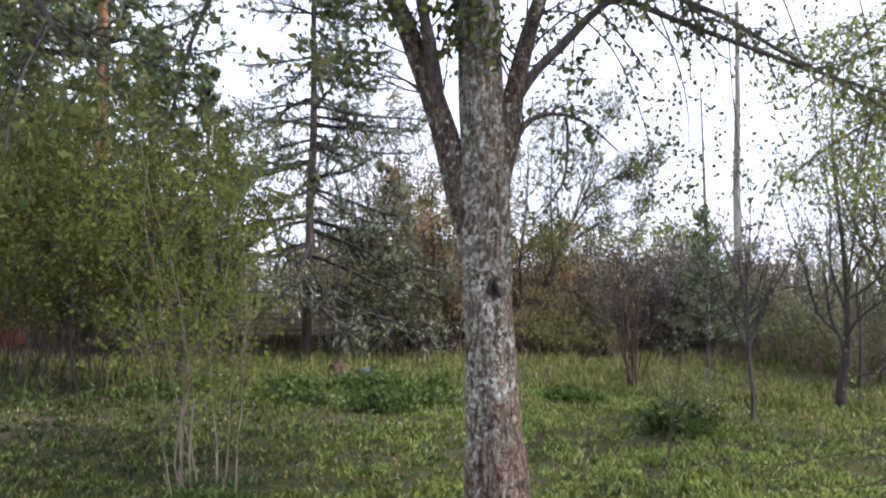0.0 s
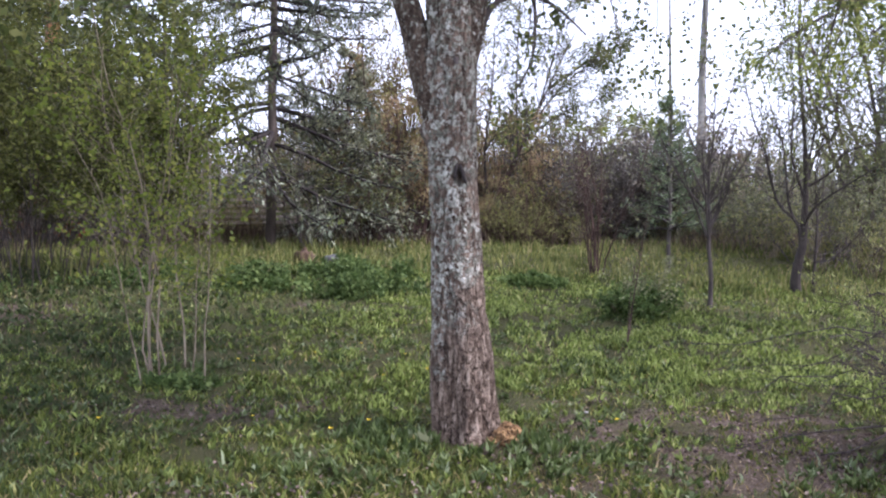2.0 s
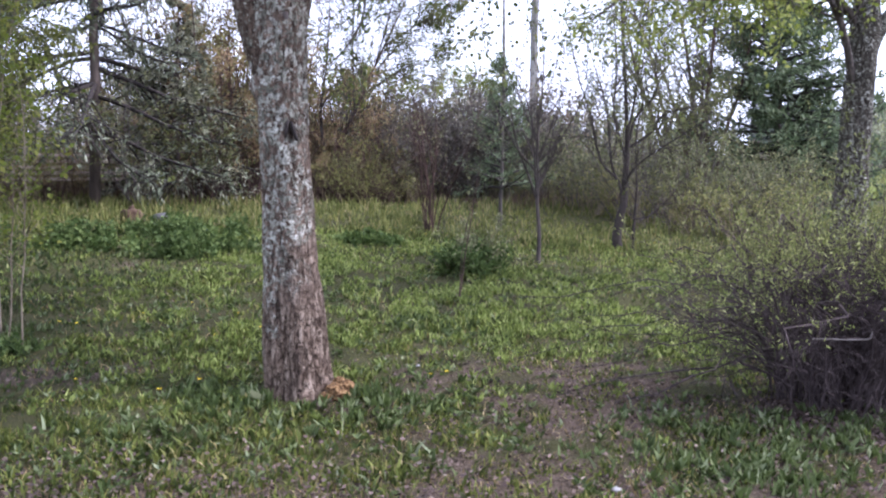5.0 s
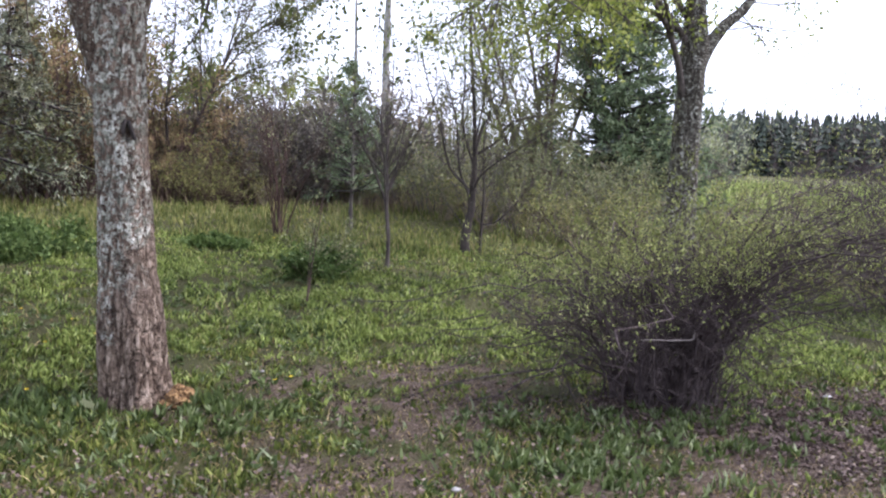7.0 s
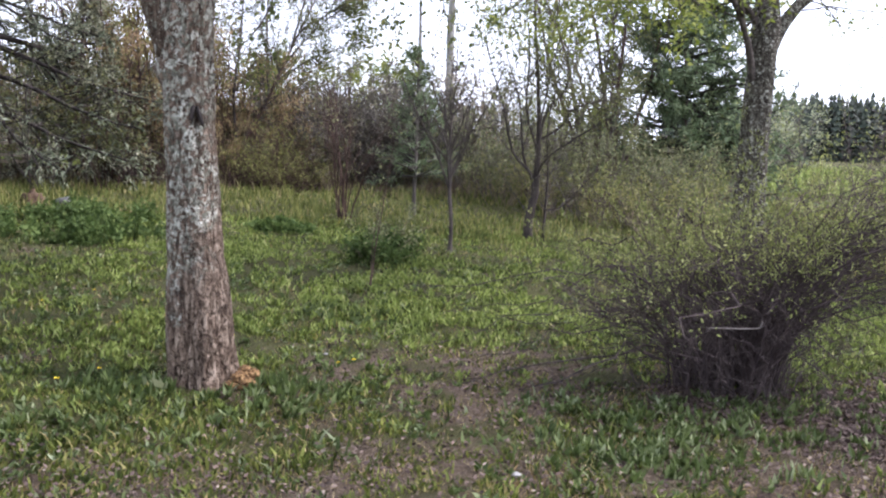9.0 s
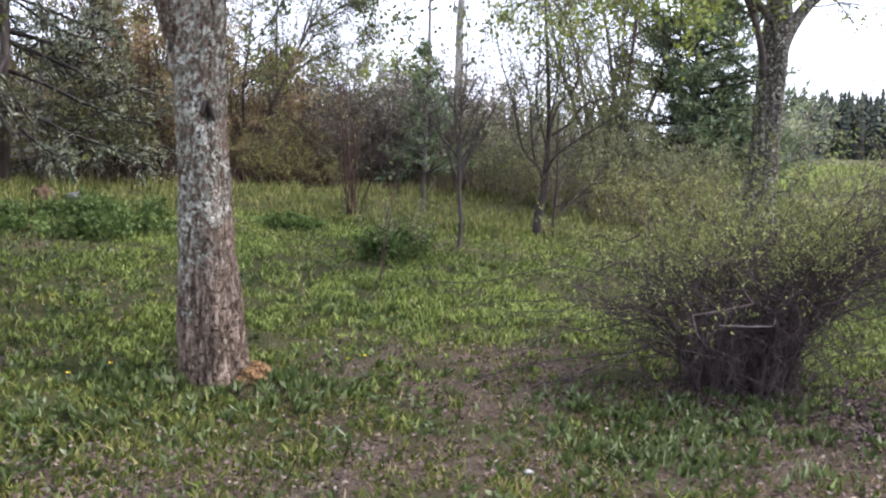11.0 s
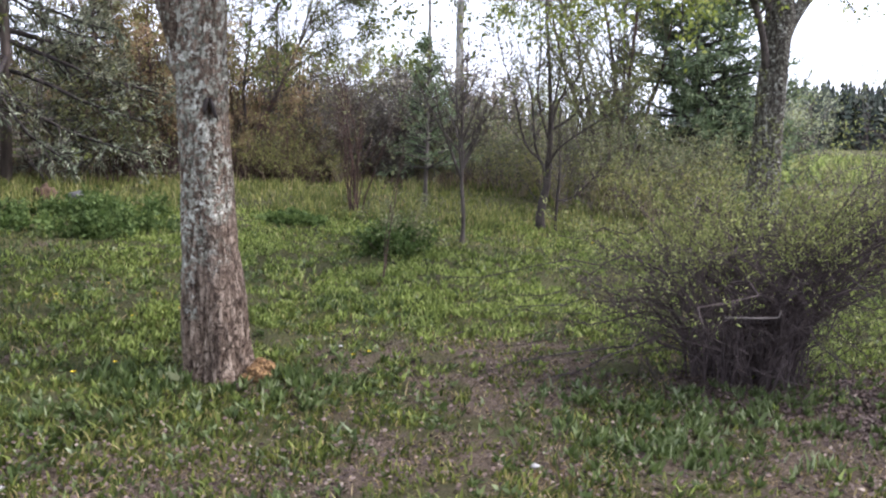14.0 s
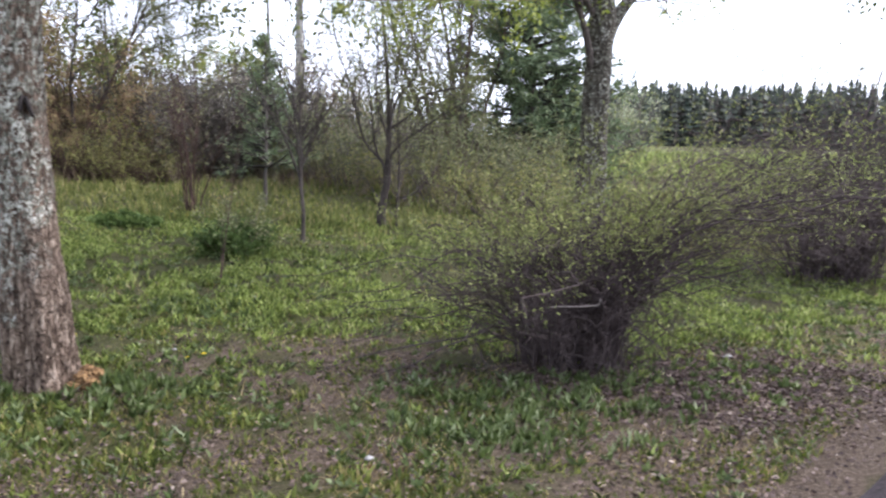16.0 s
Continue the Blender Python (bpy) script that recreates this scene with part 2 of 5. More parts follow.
L_SAP = leaf_mat("fresh_leaf", [(0.0, (0.106, 0.143, 0.024)), (0.6, (0.181, 0.22, 0.036)), (1.0, (0.302, 0.311, 0.072))], 0.4)
L_SHRUB = leaf_mat("small_shrub_leaf", [(0.0, (0.1, 0.12, 0.035)), (0.6, (0.2, 0.23, 0.07)), (1.0, (0.37, 0.4, 0.16))], 0.4)
L_BROWN = leaf_mat("budding_brown", [(0.0, (0.19, 0.125, 0.082)), (0.55, (0.32, 0.23, 0.14)), (1.0, (0.38, 0.35, 0.17))], 0.45, spots=0.9)
L_OLIVE = leaf_mat("olive_brown_bud", [(0.0, (0.12, 0.085, 0.05)), (0.55, (0.2, 0.165, 0.08)), (1.0, (0.3, 0.31, 0.11))], 0.4, spots=0.9)
L_GREY = leaf_mat("grey_green_bud", [(0.0, (0.085, 0.092, 0.045)), (0.6, (0.165, 0.175, 0.085)), (1.0, (0.34, 0.35, 0.19))], 0.4)
L_DARK = leaf_mat("dark_thicket", [(0.0, (0.16, 0.14, 0.12)), (0.6, (0.28, 0.25, 0.21)), (1.0, (0.44, 0.41, 0.33))], 0.45, spots=0.9)
L_YELLOW = leaf_mat("yellow_green_bush", [(0.0, (0.12, 0.125, 0.045)), (0.6, (0.225, 0.235, 0.085)), (1.0, (0.4, 0.39, 0.16))], 0.45, spots=0.9)
L_PALE = leaf_mat("pale_leaf", [(0.0, (0.15, 0.17, 0.09)), (0.6, (0.28, 0.31, 0.18)), (1.0, (0.5, 0.53, 0.38))], 0.35)
N_SPRUCE = leaf_mat("spruce_needles", [(0.0, (0.065, 0.08, 0.05)), (0.6, (0.14, 0.165, 0.105)), (1.0, (0.29, 0.32, 0.23))], 0.15)
N_SILVER = leaf_mat("silver_needles", [(0.0, (0.125, 0.13, 0.08)), (0.6, (0.26, 0.275, 0.175)), (1.0, (0.48, 0.5, 0.38))], 0.2)
N_PINE = leaf_mat("pine_needles", [(0.0, (0.07, 0.1, 0.055)), (0.6, (0.13, 0.18, 0.092)), (1.0, (0.23, 0.28, 0.15))], 0.25)
N_GREY = leaf_mat("grey_juniper", [(0.0, (0.05, 0.045, 0.039)), (0.6, (0.095, 0.086, 0.073)), (1.0, (0.18, 0.165, 0.138))], 0.25)
N_FAR = leaf_mat("far_needles", [(0.0, (0.025, 0.036, 0.026)), (0.6, (0.045, 0.06, 0.043)), (1.0, (0.08, 0.09, 0.065))], 0.05)
G_NEAR = leaf_mat("lawn_grass", [(0.0, (0.038, 0.05, 0.013)), (0.4, (0.08, 0.108, 0.023)), (0.7, (0.13, 0.155, 0.034)), (0.9, (0.2, 0.225, 0.055)), (1.0, (0.3, 0.24, 0.12))], 0.35, spots=0.8)
G_MID = leaf_mat("meadow_grass", [(0.0, (0.055, 0.07, 0.02)), (0.35, (0.145, 0.188, 0.046)), (0.7, (0.25, 0.325, 0.085)), (0.92, (0.35, 0.42, 0.14)), (1.0, (0.46, 0.47, 0.22))], 0.4, spots=0.8)
G_BACK = leaf_mat("rough_grass", [(0.0, (0.075, 0.095, 0.03)), (0.5, (0.16, 0.185, 0.055)), (0.85, (0.25, 0.262, 0.09)), (1.0, (0.36, 0.3, 0.16))], 0.35, spots=0.9)
G_DRY = leaf_mat("dry_grass", [(0.0, (0.17, 0.12, 0.05)), (0.6, (0.3, 0.23, 0.11)), (1.0, (0.45, 0.37, 0.2))], 0.25)
L_WEED = leaf_mat("weed_leaf", [(0.0, (0.04, 0.06, 0.018)), (0.6, (0.085, 0.12, 0.036)), (0.9, (0.16, 0.2, 0.085)), (1.0, (0.28, 0.32, 0.19))], 0.3, 0.42)
L_LITTER = leaf_mat("dead_leaf", [(0.0, (0.04, 0.028, 0.026)), (0.55, (0.09, 0.064, 0.055)), (0.95, (0.18, 0.135, 0.115)), (1.0, (0.28, 0.235, 0.19))], 0.1, 0.7)
L_NETTLE = leaf_mat("nettle_leaf", [(0.0, (0.04, 0.068, 0.018)), (0.6, (0.08, 0.125, 0.034)), (1.0, (0.17, 0.225, 0.075))], 0.35, 0.7)
# Darkened leaf colour: the shade near the willows is put into it.
L_SHADE = leaf_mat("shade_tinted_leaf", [(0.0, (0.032, 0.048, 0.018)), (0.6, (0.062, 0.088, 0.03)), (0.9, (0.09, 0.082, 0.04)), (1.0, (0.15, 0.18, 0.07))], 0.3)
M_STALK = leaf_mat("dead_stalk", [(0.0, (0.07, 0.045, 0.035)), (0.6, (0.14, 0.1, 0.07)), (1.0, (0.26, 0.21, 0.13))], 0.2)
M_YELLOW = leaf_mat("dandelion", [(0.0, (0.55, 0.4, 0.02)), (1.0, (0.75, 0.6, 0.05))], 0.2)
M_GROUND = ground_mat("meadow_soil")
M_ROAD = mottled("asphalt", [(0.3, (0.018, 0.015, 0.016)), (0.5, (0.034, 0.029, 0.03)), (0.75, (0.07, 0.06, 0.06))], 60.0, 0.95, spec=0.05)
M_STONE = mottled("grey_stone", [(0.3, (0.05, 0.05, 0.047)), (0.7, (0.14, 0.137, 0.13))], 12.0)
M_STUMP = mottled("stump_wood", [(0.3, (0.04, 0.026, 0.017)), (0.7, (0.11, 0.07, 0.044))], 14.0)
M_RUST = mottled("orange_sawdust", [(0.36, (0.05, 0.028, 0.014)), (0.5, (0.17, 0.098, 0.042)), (0.66, (0.33, 0.215, 0.1))], 30.0)
M_CUT = mottled("cut_wood", [(0.3, (0.1, 0.085, 0.076)), (0.7, (0.19, 0.165, 0.15))], 30.0)
M_BOARD = mottled("pale_boards", [(0.3, (0.375, 0.288, 0.25)), (0.7, (0.688, 0.587, 0.525))], 5.0)
M_REDWALL = mottled("red_brown_boards", [(0.3, (0.16, 0.05, 0.025)), (0.7, (0.33, 0.12, 0.06))], 5.0)
M_ROOF = mottled("grey_roof_sheet", [(0.3, (0.12, 0.11, 0.1)), (0.7, (0.24, 0.22, 0.2))], 5.0)
M_WHITE = mottled("pale_scrap", [(0.3, (0.18, 0.174, 0.162)), (0.7, (0.33, 0.324, 0.3))], 20.0)


# ---- shape builders ----
def unit(v):
    return v / np.maximum(np.linalg.norm(v, axis=-1, keepdims=True), 1e-9)


def mesh_np(name, verts, faces, smooth=False):
    """A mesh from an (n, 3) array of places and an (m, k) array of corners."""
    me = bpy.data.meshes.new(name)
    verts, faces = np.asarray(verts, np.float32).reshape(-1, 3), np.asarray(faces, np.int32)
    me.vertices.add(len(verts))
    me.vertices.foreach_set("co", verts.ravel())
    k = faces.shape[1]
    me.loops.add(faces.size)
    me.loops.foreach_set("vertex_index", faces.ravel())
    me.polygons.add(len(faces))
    me.polygons.foreach_set("loop_start", np.arange(0, faces.size, k, dtype=np.int32))
    if smooth:
        me.polygons.foreach_set("use_smooth", np.ones(len(faces), bool))
    me.update(calc_edges=True)
    return me


def part(name, me, material, parent=None, label="", kind=""):
    if isinstance(me, bmesh.types.BMesh):
        bm, me = me, bpy.data.meshes.new(name)
        bm.to_mesh(me)
        bm.free()
    if not me.materials:
        me.materials.append(material)
    ob = new(name, me)
    if parent:
        ob.parent = parent
    return tagged(ob, label, kind=kind)


def thing(name, x, y, label, category, group="", z=None, turn=0.0):
    e = new(name)
    e.empty_display_size = 0.2
    e.matrix_basis = pose(x, y, ground_z(x, y) if z is None else z, 0, 0, turn)
    return tagged(e, label, category, group)


def ground_z(x, y):
    s = (np.asarray(y) * 0.94 - np.asarray(x) * 0.34 - 4) / 11
    t = np.clip(s, 0, 1)
    z = 0.55 * t * t * (3 - 2 * t)
    return float(z) if np.ndim(z) == 0 else z


def vnoise(x, y, scale, seed=0):
    """Smooth value noise, 0 to 1."""
    x, y = np.asarray(x) / scale + 100.3 + seed * 17.7, np.asarray(y) / scale + 100.7 + seed * 9.1
    xi, yi = np.floor(x), np.floor(y)
    fx, fy = x - xi, y - yi
    fx, fy = fx * fx * (3 - 2 * fx), fy * fy * (3 - 2 * fy)

    def h(a, b):
        v = np.sin(a * 127.1 + b * 311.7 + seed * 74.7) * 43758.5453
        return v - np.floor(v)
    return (h(xi, yi) * (1 - fx) + h(xi + 1, yi) * fx) * (1 - fy) + (h(xi, yi + 1) * (1 - fx) + h(xi + 1, yi + 1) * fx) * fy


def tubes(P, R, sides=5):
    """Tapered round tubes along many lines at once. P (b, n, 3), R (b, n)."""
    b, n, _ = P.shape
    T = unit(np.gradient(P, axis=1))
    ref = np.where(np.abs(T[:, :1, 2:3]) > 0.8, np.array([1.0, 0.1, 0.0]), np.array([0.1, 0.0, 1.0]))
    U = unit(np.cross(T, np.broadcast_to(ref, T.shape)))
    W = np.cross(T, U)
    a = np.arange(sides) * 2 * np.pi / sides
    ring = U[:, :, None] * np.cos(a)[:, None] + W[:, :, None] * np.sin(a)[:, None]
    V = P[:, :, None] + ring * R[:, :, None, None]
    i = np.arange(b * n * sides).reshape(b, n, sides)
    j = np.roll(i, -1, axis=2)
    F = np.stack([i[:, :-1], j[:, :-1], j[:, 1:], i[:, 1:]], -1).reshape(-1, 4)
    return V.reshape(-1, 3), F


def joined(pieces):
    V, F, k = [], [], 0
    for v, f in pieces:
        V.append(v)
        F.append(f + k)
        k += len(v)
    return np.concatenate(V), np.concatenate(F)


def grow(P, R, m, rng, t0=0.25, t1=1.0, spread=45, length=0.5, up=0.3, wob=0.12, n=6, rr=0.6, tip=0.25, fall=0.4):
    """Side branches on every line of P: m on each, leaving at the given angle and bending up or down."""
    b, k, _ = P.shape
    L = np.linalg.norm(np.diff(P, axis=1), axis=2).sum(1)
    tt = rng.uniform(t0, t1, (b, m))
    q = np.clip(tt * (k - 1), 0, k - 1.001)
    i = q.astype(int)
    f = (q - i)[..., None]
    row = np.arange(b)[:, None]
    A, B = P[row, i], P[row, i + 1]
    base = A * (1 - f) + B * f
    T = unit(B - A)
    r0 = (R[row, i] * (1 - f[..., 0]) + R[row, i + 1] * f[..., 0]) * rr
    perp = unit(np.cross(T, rng.normal(size=T.shape)))
    s = np.radians(spread) * rng.uniform(0.65, 1.35, (b, m, 1))
    d = unit(np.cos(s) * T + np.sin(s) * perp)
    ln = (L[:, None] * length * (1 - fall * tt) * rng.uniform(0.6, 1.3, (b, m)))[..., None] / (n - 1)
    out = [base]
    for _ in range(n - 1):
        d = unit(d + np.array([0, 0, up / n]) + wob * rng.normal(size=d.shape))
        out.append(out[-1] + d * ln)
    Q = np.stack(out, 2).reshape(b * m, n, 3)
    Rq = r0.reshape(-1, 1) * np.linspace(1, tip, n)
    return Q, Rq


def leaves(P, per, rng, size, t0=0.2, scatter=0.6, droop=0.2, width=0.6):
    """Small folded leaves along the lines of P."""
    b, k, _ = P.shape
    tt = rng.uniform(t0, 1, (b, per)) * (k - 1.001)
    i = tt.astype(int)
    f = (tt - i)[..., None]
    row = np.arange(b)[:, None]
    c = (P[row, i] * (1 - f) + P[row, i + 1] * f).reshape(-1, 3)
    c = c + rng.normal(size=c.shape) * size * scatter
    T = np.repeat(unit(P[:, -1] - P[:, 0]), per, axis=0)
    d = unit(rng.normal(size=c.shape) + T * 0.7 + np.array([0, 0, -droop]))
    return leaf_cards(c, d, rng, size, width)


def leaf_cards(c, d, rng, size, width=0.6):
    nrm = unit(rng.normal(size=c.shape) + np.array([0, 0, 0.8]))
    s = unit(np.cross(d, nrm))
    nn = np.cross(s, d)
    L = size * rng.uniform(0.6, 1.35, (len(c), 1))
    V = np.stack([c, c + d * L * 0.45 + s * L * width * 0.5 + nn * L * 0.12, c + d * L, c + d * L * 0.45 - s * L * width * 0.5 + nn * L * 0.12], 1)
    return V.reshape(-1, 3), np.arange(len(c) * 4).reshape(-1, 4)


def line(points, n=14):
    """A smooth line through a few places, in n points."""
    p = np.array(points, float)
    t = np.linspace(0, len(p) - 1, n)
    i = np.clip(t.astype(int), 0, len(p) - 2)
    f = (t - i)[:, None]
    p0, p1, p2, p3 = p[np.maximum(i - 1, 0)], p[i], p[i + 1], p[np.minimum(i + 2, len(p) - 1)]
    return 0.5 * (2 * p1 + (p2 - p0) * f + (2 * p0 - 5 * p1 + 4 * p2 - p3) * f * f + (3 * p1 - p0 - 3 * p2 + p3) * f ** 3)


def stems(count, rng, height, lean, foot, n=9, wob=0.05, up=0.5, r=0.015, tip=0.3, bias=(0, 0)):
    """Stems that rise from one foot and lean outwards. lean in degrees."""
    az = rng.uniform(0, 2 * np.pi, count)
    s = np.radians(lean) * np.sqrt(rng.uniform(0.02, 1.0, count))
    d = np.stack([np.cos(az) * np.sin(s) + bias[0], np.sin(az) * np.sin(s) + bias[1], np.cos(s)], 1)
    rad = foot * np.sqrt(rng.uniform(0, 1, count))
    p = np.stack([np.cos(az) * rad, np.sin(az) * rad, np.full(count, -0.05)], 1)
    ln = height * rng.uniform(0.65, 1.1, (count, 1)) / (n - 1)
    out = [p]
    d = unit(d)
    for _ in range(n - 1):
        d = unit(d + np.array([0, 0, up / n]) + wob * rng.normal(size=d.shape))
        out.append(out[-1] + d * ln)
    P = np.stack(out, 1)
    R = r * rng.uniform(0.6, 1.3, (count, 1)) * np.linspace(1, tip, n)
    return P, R


def bush_parts(seed, count, height, lean, foot, twigs=8, twig_len=0.4, sub=4, per=5, leaf=0.05, r=0.016, up=0.4, bias=(0, 0), wob=0.06, width=0.6, t0=0.25, scatter=0.8, sn=4, qn=6, fine=True, clump=0.0):
    """Stem, twig and leaf meshes of a many-stemmed bush."""
    rng = np.random.default_rng(seed)
    P, R = stems(count, rng, height, lean, foot, r=r, up=up, bias=bias, wob=wob)
    Q, RQ = grow(P, R, twigs, rng, t0, 1.0, 42, twig_len, 0.3, 0.14, qn, 0.55, 0.3)
    pieces = [tubes(Q, RQ, 3)]
    tips = Q
    if sub:
        S, RS = grow(Q, RQ, sub, rng, 0.2, 1.0, 45, 0.5, 0.2, 0.15, sn, 0.6, 0.4)
        if fine:
            pieces.append(tubes(S, RS, 3))
        tips = np.concatenate([S, Q[:, np.linspace(1, qn - 1, sn).astype(int)]])
    if clump:
        mid = tips[:, -1]
        tips = tips[vnoise(mid[:, 0] + 0.6 * mid[:, 2], mid[:, 1] * 0.7 + 0.8 * mid[:, 2], 0.13 * height, seed) > clump]
    lv = leaves(tips, per, rng, leaf, scatter=scatter, width=width)
    return [tubes(P[i:i + 1], R[i:i + 1], 6 if qn > 4 else 4) for i in range(count)], joined(pieces), lv


def bush(name, x, y, label, category, meshes, mats, group="", turn=0.0, scale=1.0, joined_stems=False):
    e = thing(name, x, y, label, category, group, turn=turn)
    e.scale = (scale,) * 3
    if joined_stems:
        part("underwood", mesh_np("underwood", *joined(meshes[0]), True), mats[0], e, kind="stuff")
    else:
        for v, f in meshes[0]:
            part("stem", mesh_np("stem", v, f, True), mats[0], e)
    part("twig_mass", mesh_np("twig_mass", *meshes[1], True), mats[1], e, kind="stuff")
    part("foliage", mesh_np("foliage", *meshes[2]), mats[2], e, kind="stuff")
    return e


def conifer_parts(seed, h, r, whorls, per_whorl, reach, bare=0.1, droop=-0.25, twig=10, cards=7, card=0.13, cw=0.3, gap=0.25, taper=0.85, trunk_n=16, lean=0.02, least=0.06):
    """Trunk, boughs and needle sprays of a spruce or pine. reach: the length of the lowest boughs."""
    rng = np.random.default_rng(seed)
    z = np.linspace(-0.1, h, trunk_n)
    t = np.stack([np.cumsum(rng.normal(size=trunk_n)) * lean, np.cumsum(rng.normal(size=trunk_n)) * lean, z], 1)
    tr = r * (1 - taper * np.linspace(0, 1, trunk_n)) 
    tr[-1] = 0.008
    hs = bare * h + (h * 0.985 - bare * h) * np.repeat(np.linspace(0, 1, whorls), per_whorl)
    hs = hs + rng.normal(size=hs.shape) * h / whorls * 0.3
    keep = rng.uniform(size=hs.shape) > gap
    hs = np.clip(hs[keep], 0.2, h * 0.985)
    az = rng.uniform(0, 2 * np.pi, len(hs))
    ln = reach * np.clip(1.02 - (hs - bare * h) / (h - bare * h), least, 1) ** 0.8 * rng.uniform(0.55, 1.15, len(hs))
    base = np.stack([np.interp(hs, z, t[:, 0]), np.interp(hs, z, t[:, 1]), hs], 1)
    frac = (hs / h)[:, None]
    d = unit(np.concatenate([np.cos(az)[:, None], np.sin(az)[:, None], droop + 0.75 * frac ** 2 + 0.12 * rng.normal(size=frac.shape)], 1))
    n = 7
    out = [base]
    for k in range(n - 1):
        d = unit(d + np.array([0, 0, 0.06 if k > 2 else -0.04]) + 0.05 * rng.normal(size=d.shape))
        out.append(out[-1] + d * (ln / (n - 1))[:, None])
    P = np.stack(out, 1)
    R = (0.012 + 0.012 * ln)[:, None] * np.linspace(1, 0.25, n)
    Q, RQ = grow(P, R, twig, rng, 0.12, 1.0, 50, 0.33, -0.25, 0.08, 4, 0.5, 0.4, 0.5)
    # needle sprays lie along the twigs
    tips = np.concatenate([Q] + [P[:, [1, 2, 3, 4]], P[:, [3, 4, 5, 6]], P[:, [2, 3, 5, 6]]] * 2)
    b = len(tips)
    tt = rng.uniform(0.05, 1, (b, cards)) * 2.999
    i = tt.astype(int)
    f = (tt - i)[..., None]
    row = np.arange(b)[:, None]
    c = (tips[row, i] * (1 - f) + tips[row, i + 1] * f).reshape(-1, 3)
    T = unit(tips[row, i + 1] - tips[row, i]).reshape(-1, 3)
    c = c + rng.normal(size=c.shape) * 0.02
    dd = unit(T + 0.55 * rng.normal(size=c.shape) + np.array([0, 0, -0.1]))
    return tubes(t[None], tr[None], 12), joined([tubes(P, R, 5), tubes(Q, RQ, 3)]), leaf_cards(c, dd, rng, card, cw)


def conifer(name, x, y, label, meshes, bark, needles, group="", turn=0.0, scale=1.0, category="tree"):
    e = thing(name, x, y, label, category, group, turn=turn)
    e.scale = (scale,) * 3
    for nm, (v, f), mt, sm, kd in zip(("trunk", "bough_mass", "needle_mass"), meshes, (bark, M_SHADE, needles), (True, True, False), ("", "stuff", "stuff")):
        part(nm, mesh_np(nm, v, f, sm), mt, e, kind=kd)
    return e


def polar(yaw, r):
    return r * math.sin(radians(yaw)), r * math.cos(radians(yaw))


def lumpy(seed, rx, ry, rz, rough=0.25, level=3, freq=2.0):
    bm = bmesh.new()
    bmesh.ops.create_icosphere(bm, subdivisions=level, radius=1.0)
    for v in bm.verts:
        k = 1 + rough * noise.noise(v.co * freq + Vector((seed * 3.1, seed, 0)))
        v.co = Vector((v.co.x * rx, v.co.y * ry, v.co.z * rz)) * k
    for fc in bm.faces:
        fc.smooth = True
    return bm


def box(bm, sx, sy, sz, m=Matrix.Identity(4), bevel=0.0):
    r = bmesh.ops.create_cube(bm, size=1.0, matrix=m @ Matrix.Diagonal((sx, sy, sz, 1)))
    if bevel:
        es = {e for v in r["verts"] for e in v.link_edges}
        bmesh.ops.bevel(bm, geom=list(es), offset=bevel, segments=2, affect="EDGES")


# ---- ground: one sheet out to the horizon ----
def soil_at(x, y):
    """Bare soil, 0 to 1: the trodden stretch, under the shrubs and by the road."""
    n = vnoise(x, y, 0.45, 3) * 0.45 + vnoise(x, y, 0.13, 4) * 0.45 + vnoise(x, y, 1.4, 5) * 0.3
    def spot(cx, cy, rx, ry, ang=0.0):
        c, s = math.cos(ang), math.sin(ang)
        u, v = ((x - cx) * c + (y - cy) * s) / rx, (-(x - cx) * s + (y - cy) * c) / ry
        return np.exp(-(u * u + v * v))
    k = 1.6 * spot(2.25, 5.5, 1.5, 0.95, -0.1) + 1.35 * spot(-1.35, 6.35, 0.9, 0.3, 0.1) + 0.85 * spot(3.6, 4.5, 1.1, 0.7, 0.1)
    k = k + 0.75 * spot(1.0, 4.0, 2.2, 0.45, 0.1) + 0.75 * spot(-0.7, 4.4, 1.3, 0.45) + 1.35 * spot(4.4, 4.0, 1.3, 0.65, 0.45)
    k = k + 0.9 * spot(-4.6, 9.6, 1.6, 0.9, 0.2) + 0.7 * spot(-6.0, 12.0, 2.4, 1.5) + 0.3 * spot(1.6, 11.0, 0.7, 0.4) + 0.35 * spot(-0.9, 9.3, 0.9, 0.35)
    k = k + 0.8 * spot(-0.6, 4.1, 0.7, 0.35, 0.1) + 0.7 * spot(1.56, 10.86, 0.5, 0.45) + 0.6 * spot(-0.9, 10.2, 0.8, 0.4)
    edge = (y - 1.17 - 0.458 * x) * 0.909
    k = k + 1.5 * np.exp(-((edge - 0.1) / 0.42) ** 2) + 0.45 * np.exp(-((edge - 1.0) / 0.7) ** 2)
    return np.clip(k * (0.1 + 1.15 * n) + (n - 0.66) * 0.6, 0, 1)


rad = np.concatenate([[0.0], np.linspace(0.4, 14, 190), 14 * 1.06 ** np.arange(1, 100)])
ang = np.radians(np.concatenate([np.arange(-35, 65, 0.8), np.arange(65, 325, 5)]))
AA, RR = np.meshgrid(ang, rad)
gx, gy = RR * np.sin(AA), RR * np.cos(AA)
bumps = (vnoise(gx, gy, 0.6, 1) - 0.5) * 0.05 + (vnoise(gx, gy, 0.2, 2) - 0.5) * 0.03
road_side = (gy - 1.17 - 0.458 * gx) * 0.909
gz = ground_z(gx, gy) + bumps * np.clip(road_side * 2, 0, 1) * np.clip(40 / (RR + 1), 0, 1) - 0.02
na = len(ang)
gi = np.arange(len(rad) * na).reshape(len(rad), na)
